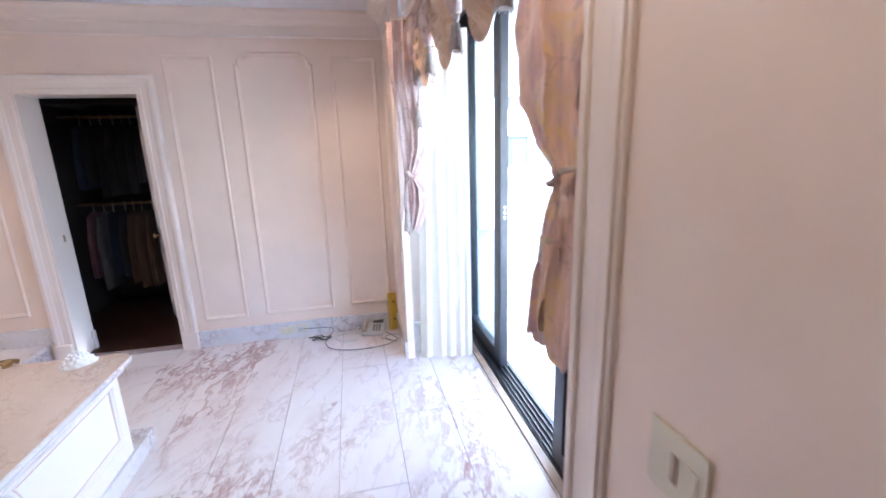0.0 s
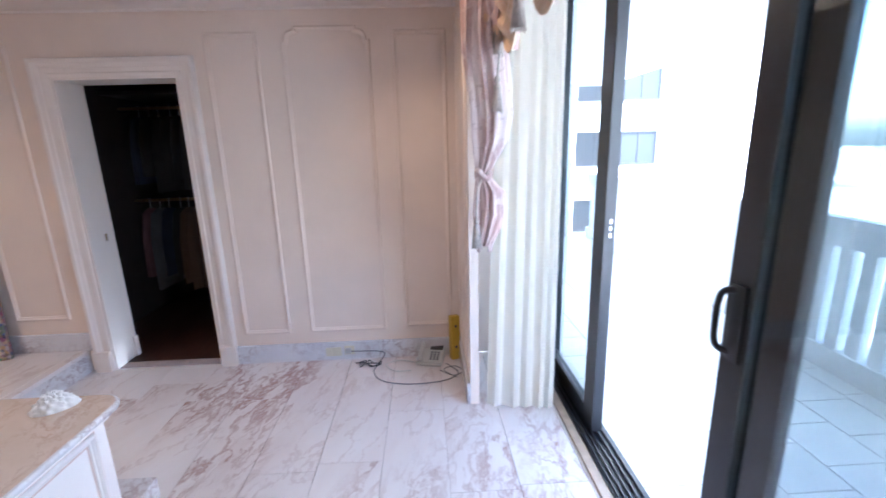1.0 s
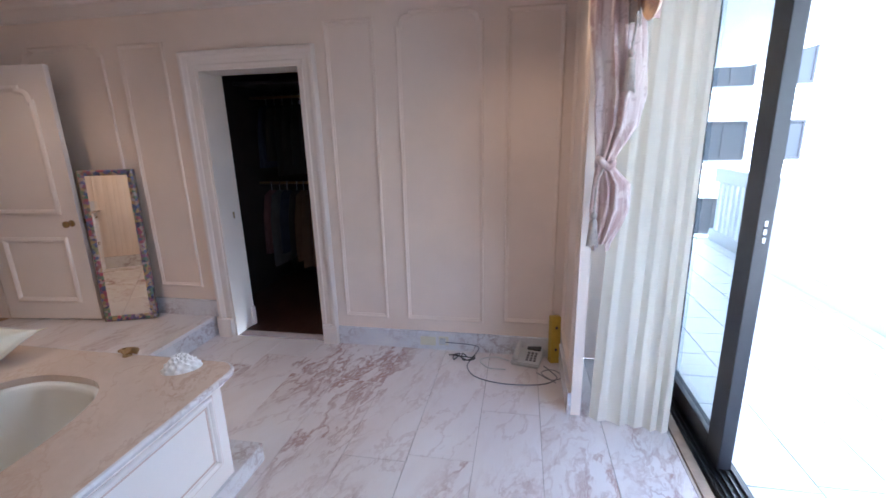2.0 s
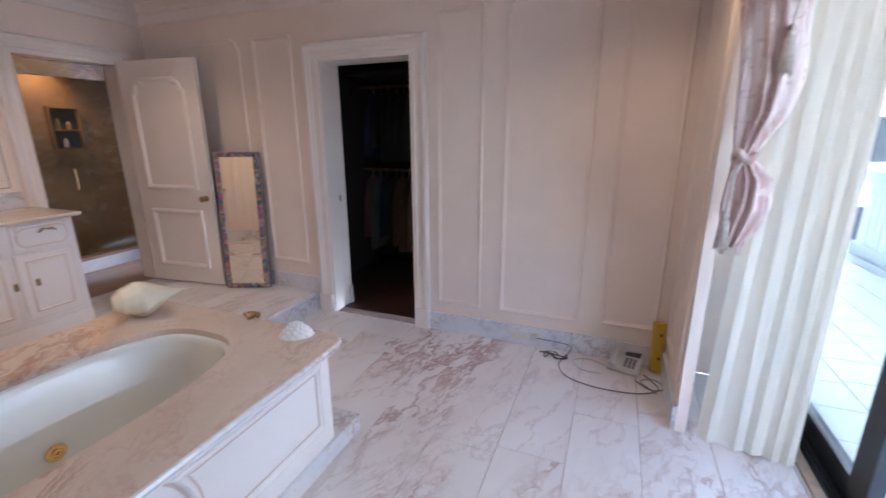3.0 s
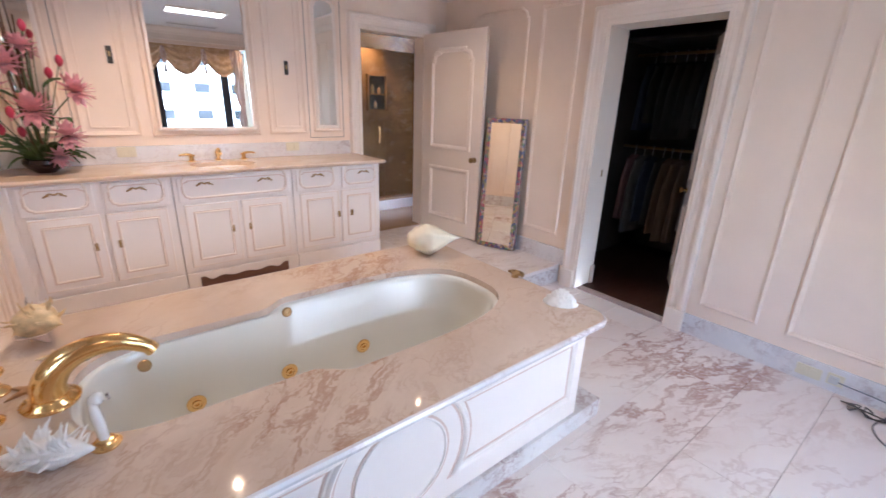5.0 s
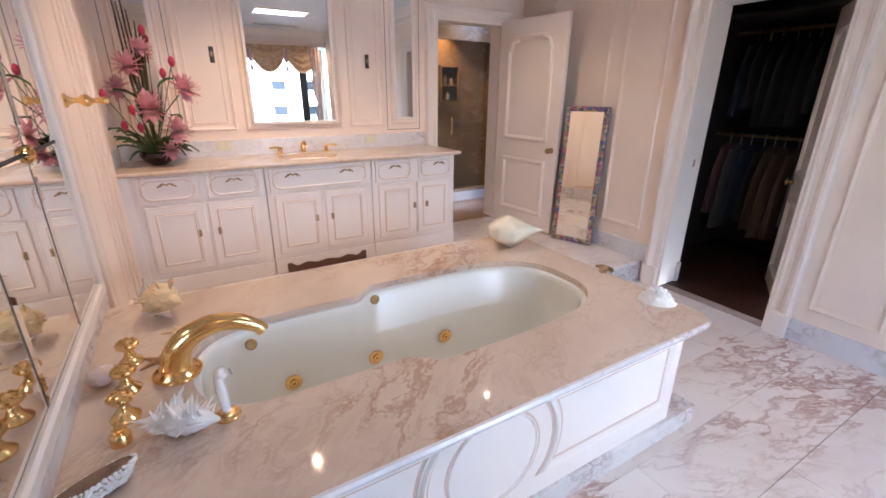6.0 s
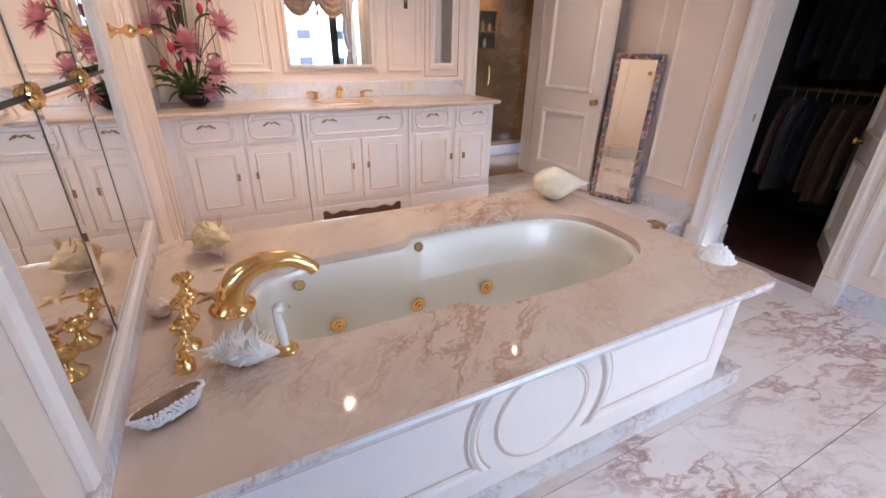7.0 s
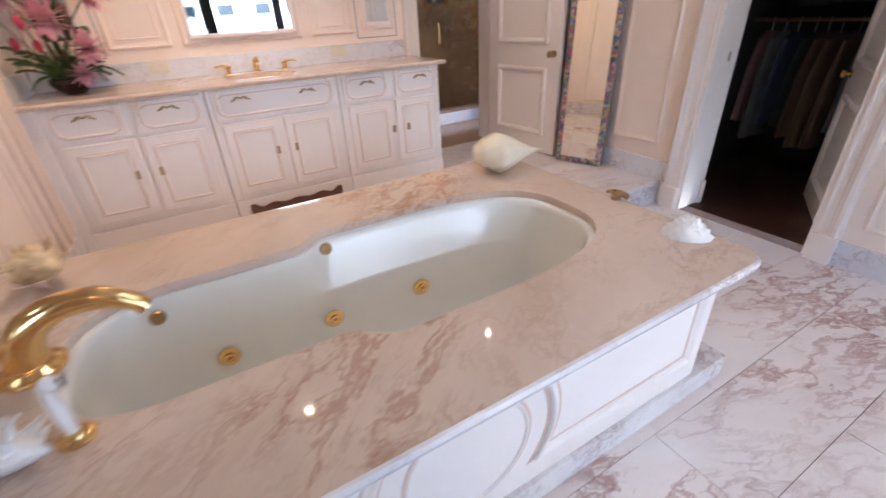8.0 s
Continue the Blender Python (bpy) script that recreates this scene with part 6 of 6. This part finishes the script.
for k in range(46):
    x, y = rnd.uniform(90, 420), rnd.uniform(60, 460)
    w, d, h = rnd.uniform(10, 26), rnd.uniform(10, 26), rnd.choice((6, 9, 12, 18, 24, 34))
    far = thing("far_building", (x, y, -45), "pale distant building in the haze", "building", "far buildings")
    part("wall", cube(x, x + w, y, y + d, -45, -45 + h), WHITEWASH if k % 2 else CONCRETE, far)
    part("roof", cube(x - 0.4, x + w + 0.4, y - 0.4, y + d + 0.4, -45 + h, -44.2 + h), CONCRETE, far)
bm = bmesh.new()
for k in range(420):
    x, y = rnd.uniform(40, 300), rnd.uniform(45, 330)
    r = rnd.uniform(2.0, 4.5)
    bmesh.ops.create_icosphere(bm, subdivisions=1, radius=r, matrix=Matrix.Translation((x, y, -45 + r * 0.9 + rnd.uniform(0, 5))) @ Matrix.Diagonal((1, 1, rnd.uniform(0.7, 1.2), 1)))
for v in bm.verts:
    v.co += Vector((rnd.uniform(-0.9, 0.9), rnd.uniform(-0.9, 0.9), rnd.uniform(-0.9, 0.9)))
tagged(part("far_trees", bm, GREEN), "green tree crowns scattered among far buildings", "trees", kind="stuff")


# ---- floor slabs, last ----
def slabs(parent, x0, x1, y0, y1, z, wide, long, mat, seed, thick=0.012, gap=0.0012, bevel=0.0009):
    rnd = random.Random(seed)
    x = x0
    while x < x1 - 0.01:
        xe = min(x + wide, x1)
        y = y0 - rnd.uniform(0, long * 0.8)
        while y < y1 - 0.01:
            ye = y + long
            a, b = max(y, y0), min(ye, y1)
            if b - a > 0.02:
                part("slab", cube(x + gap, xe - gap, a + gap, b - gap, z - thick, z, bevel), mat, parent)
            y = ye
        x = xe


slabs(floor, -1.07 - 4 * 0.34, 0.985, -2.2, N, 0.0, 0.34, 1.25, FLOOR, 3)
slabs(platform, -4.12, -2.36, S, N - 0.0, STEP, 0.34, 1.1, FLOOR, 5, 0.03)
slabs(balcony, 1.21, 3.02, -3.0, 8.14, -0.02, 0.33, 0.33, BALCONYTILE, 7, 0.015, 0.004, 0.0)
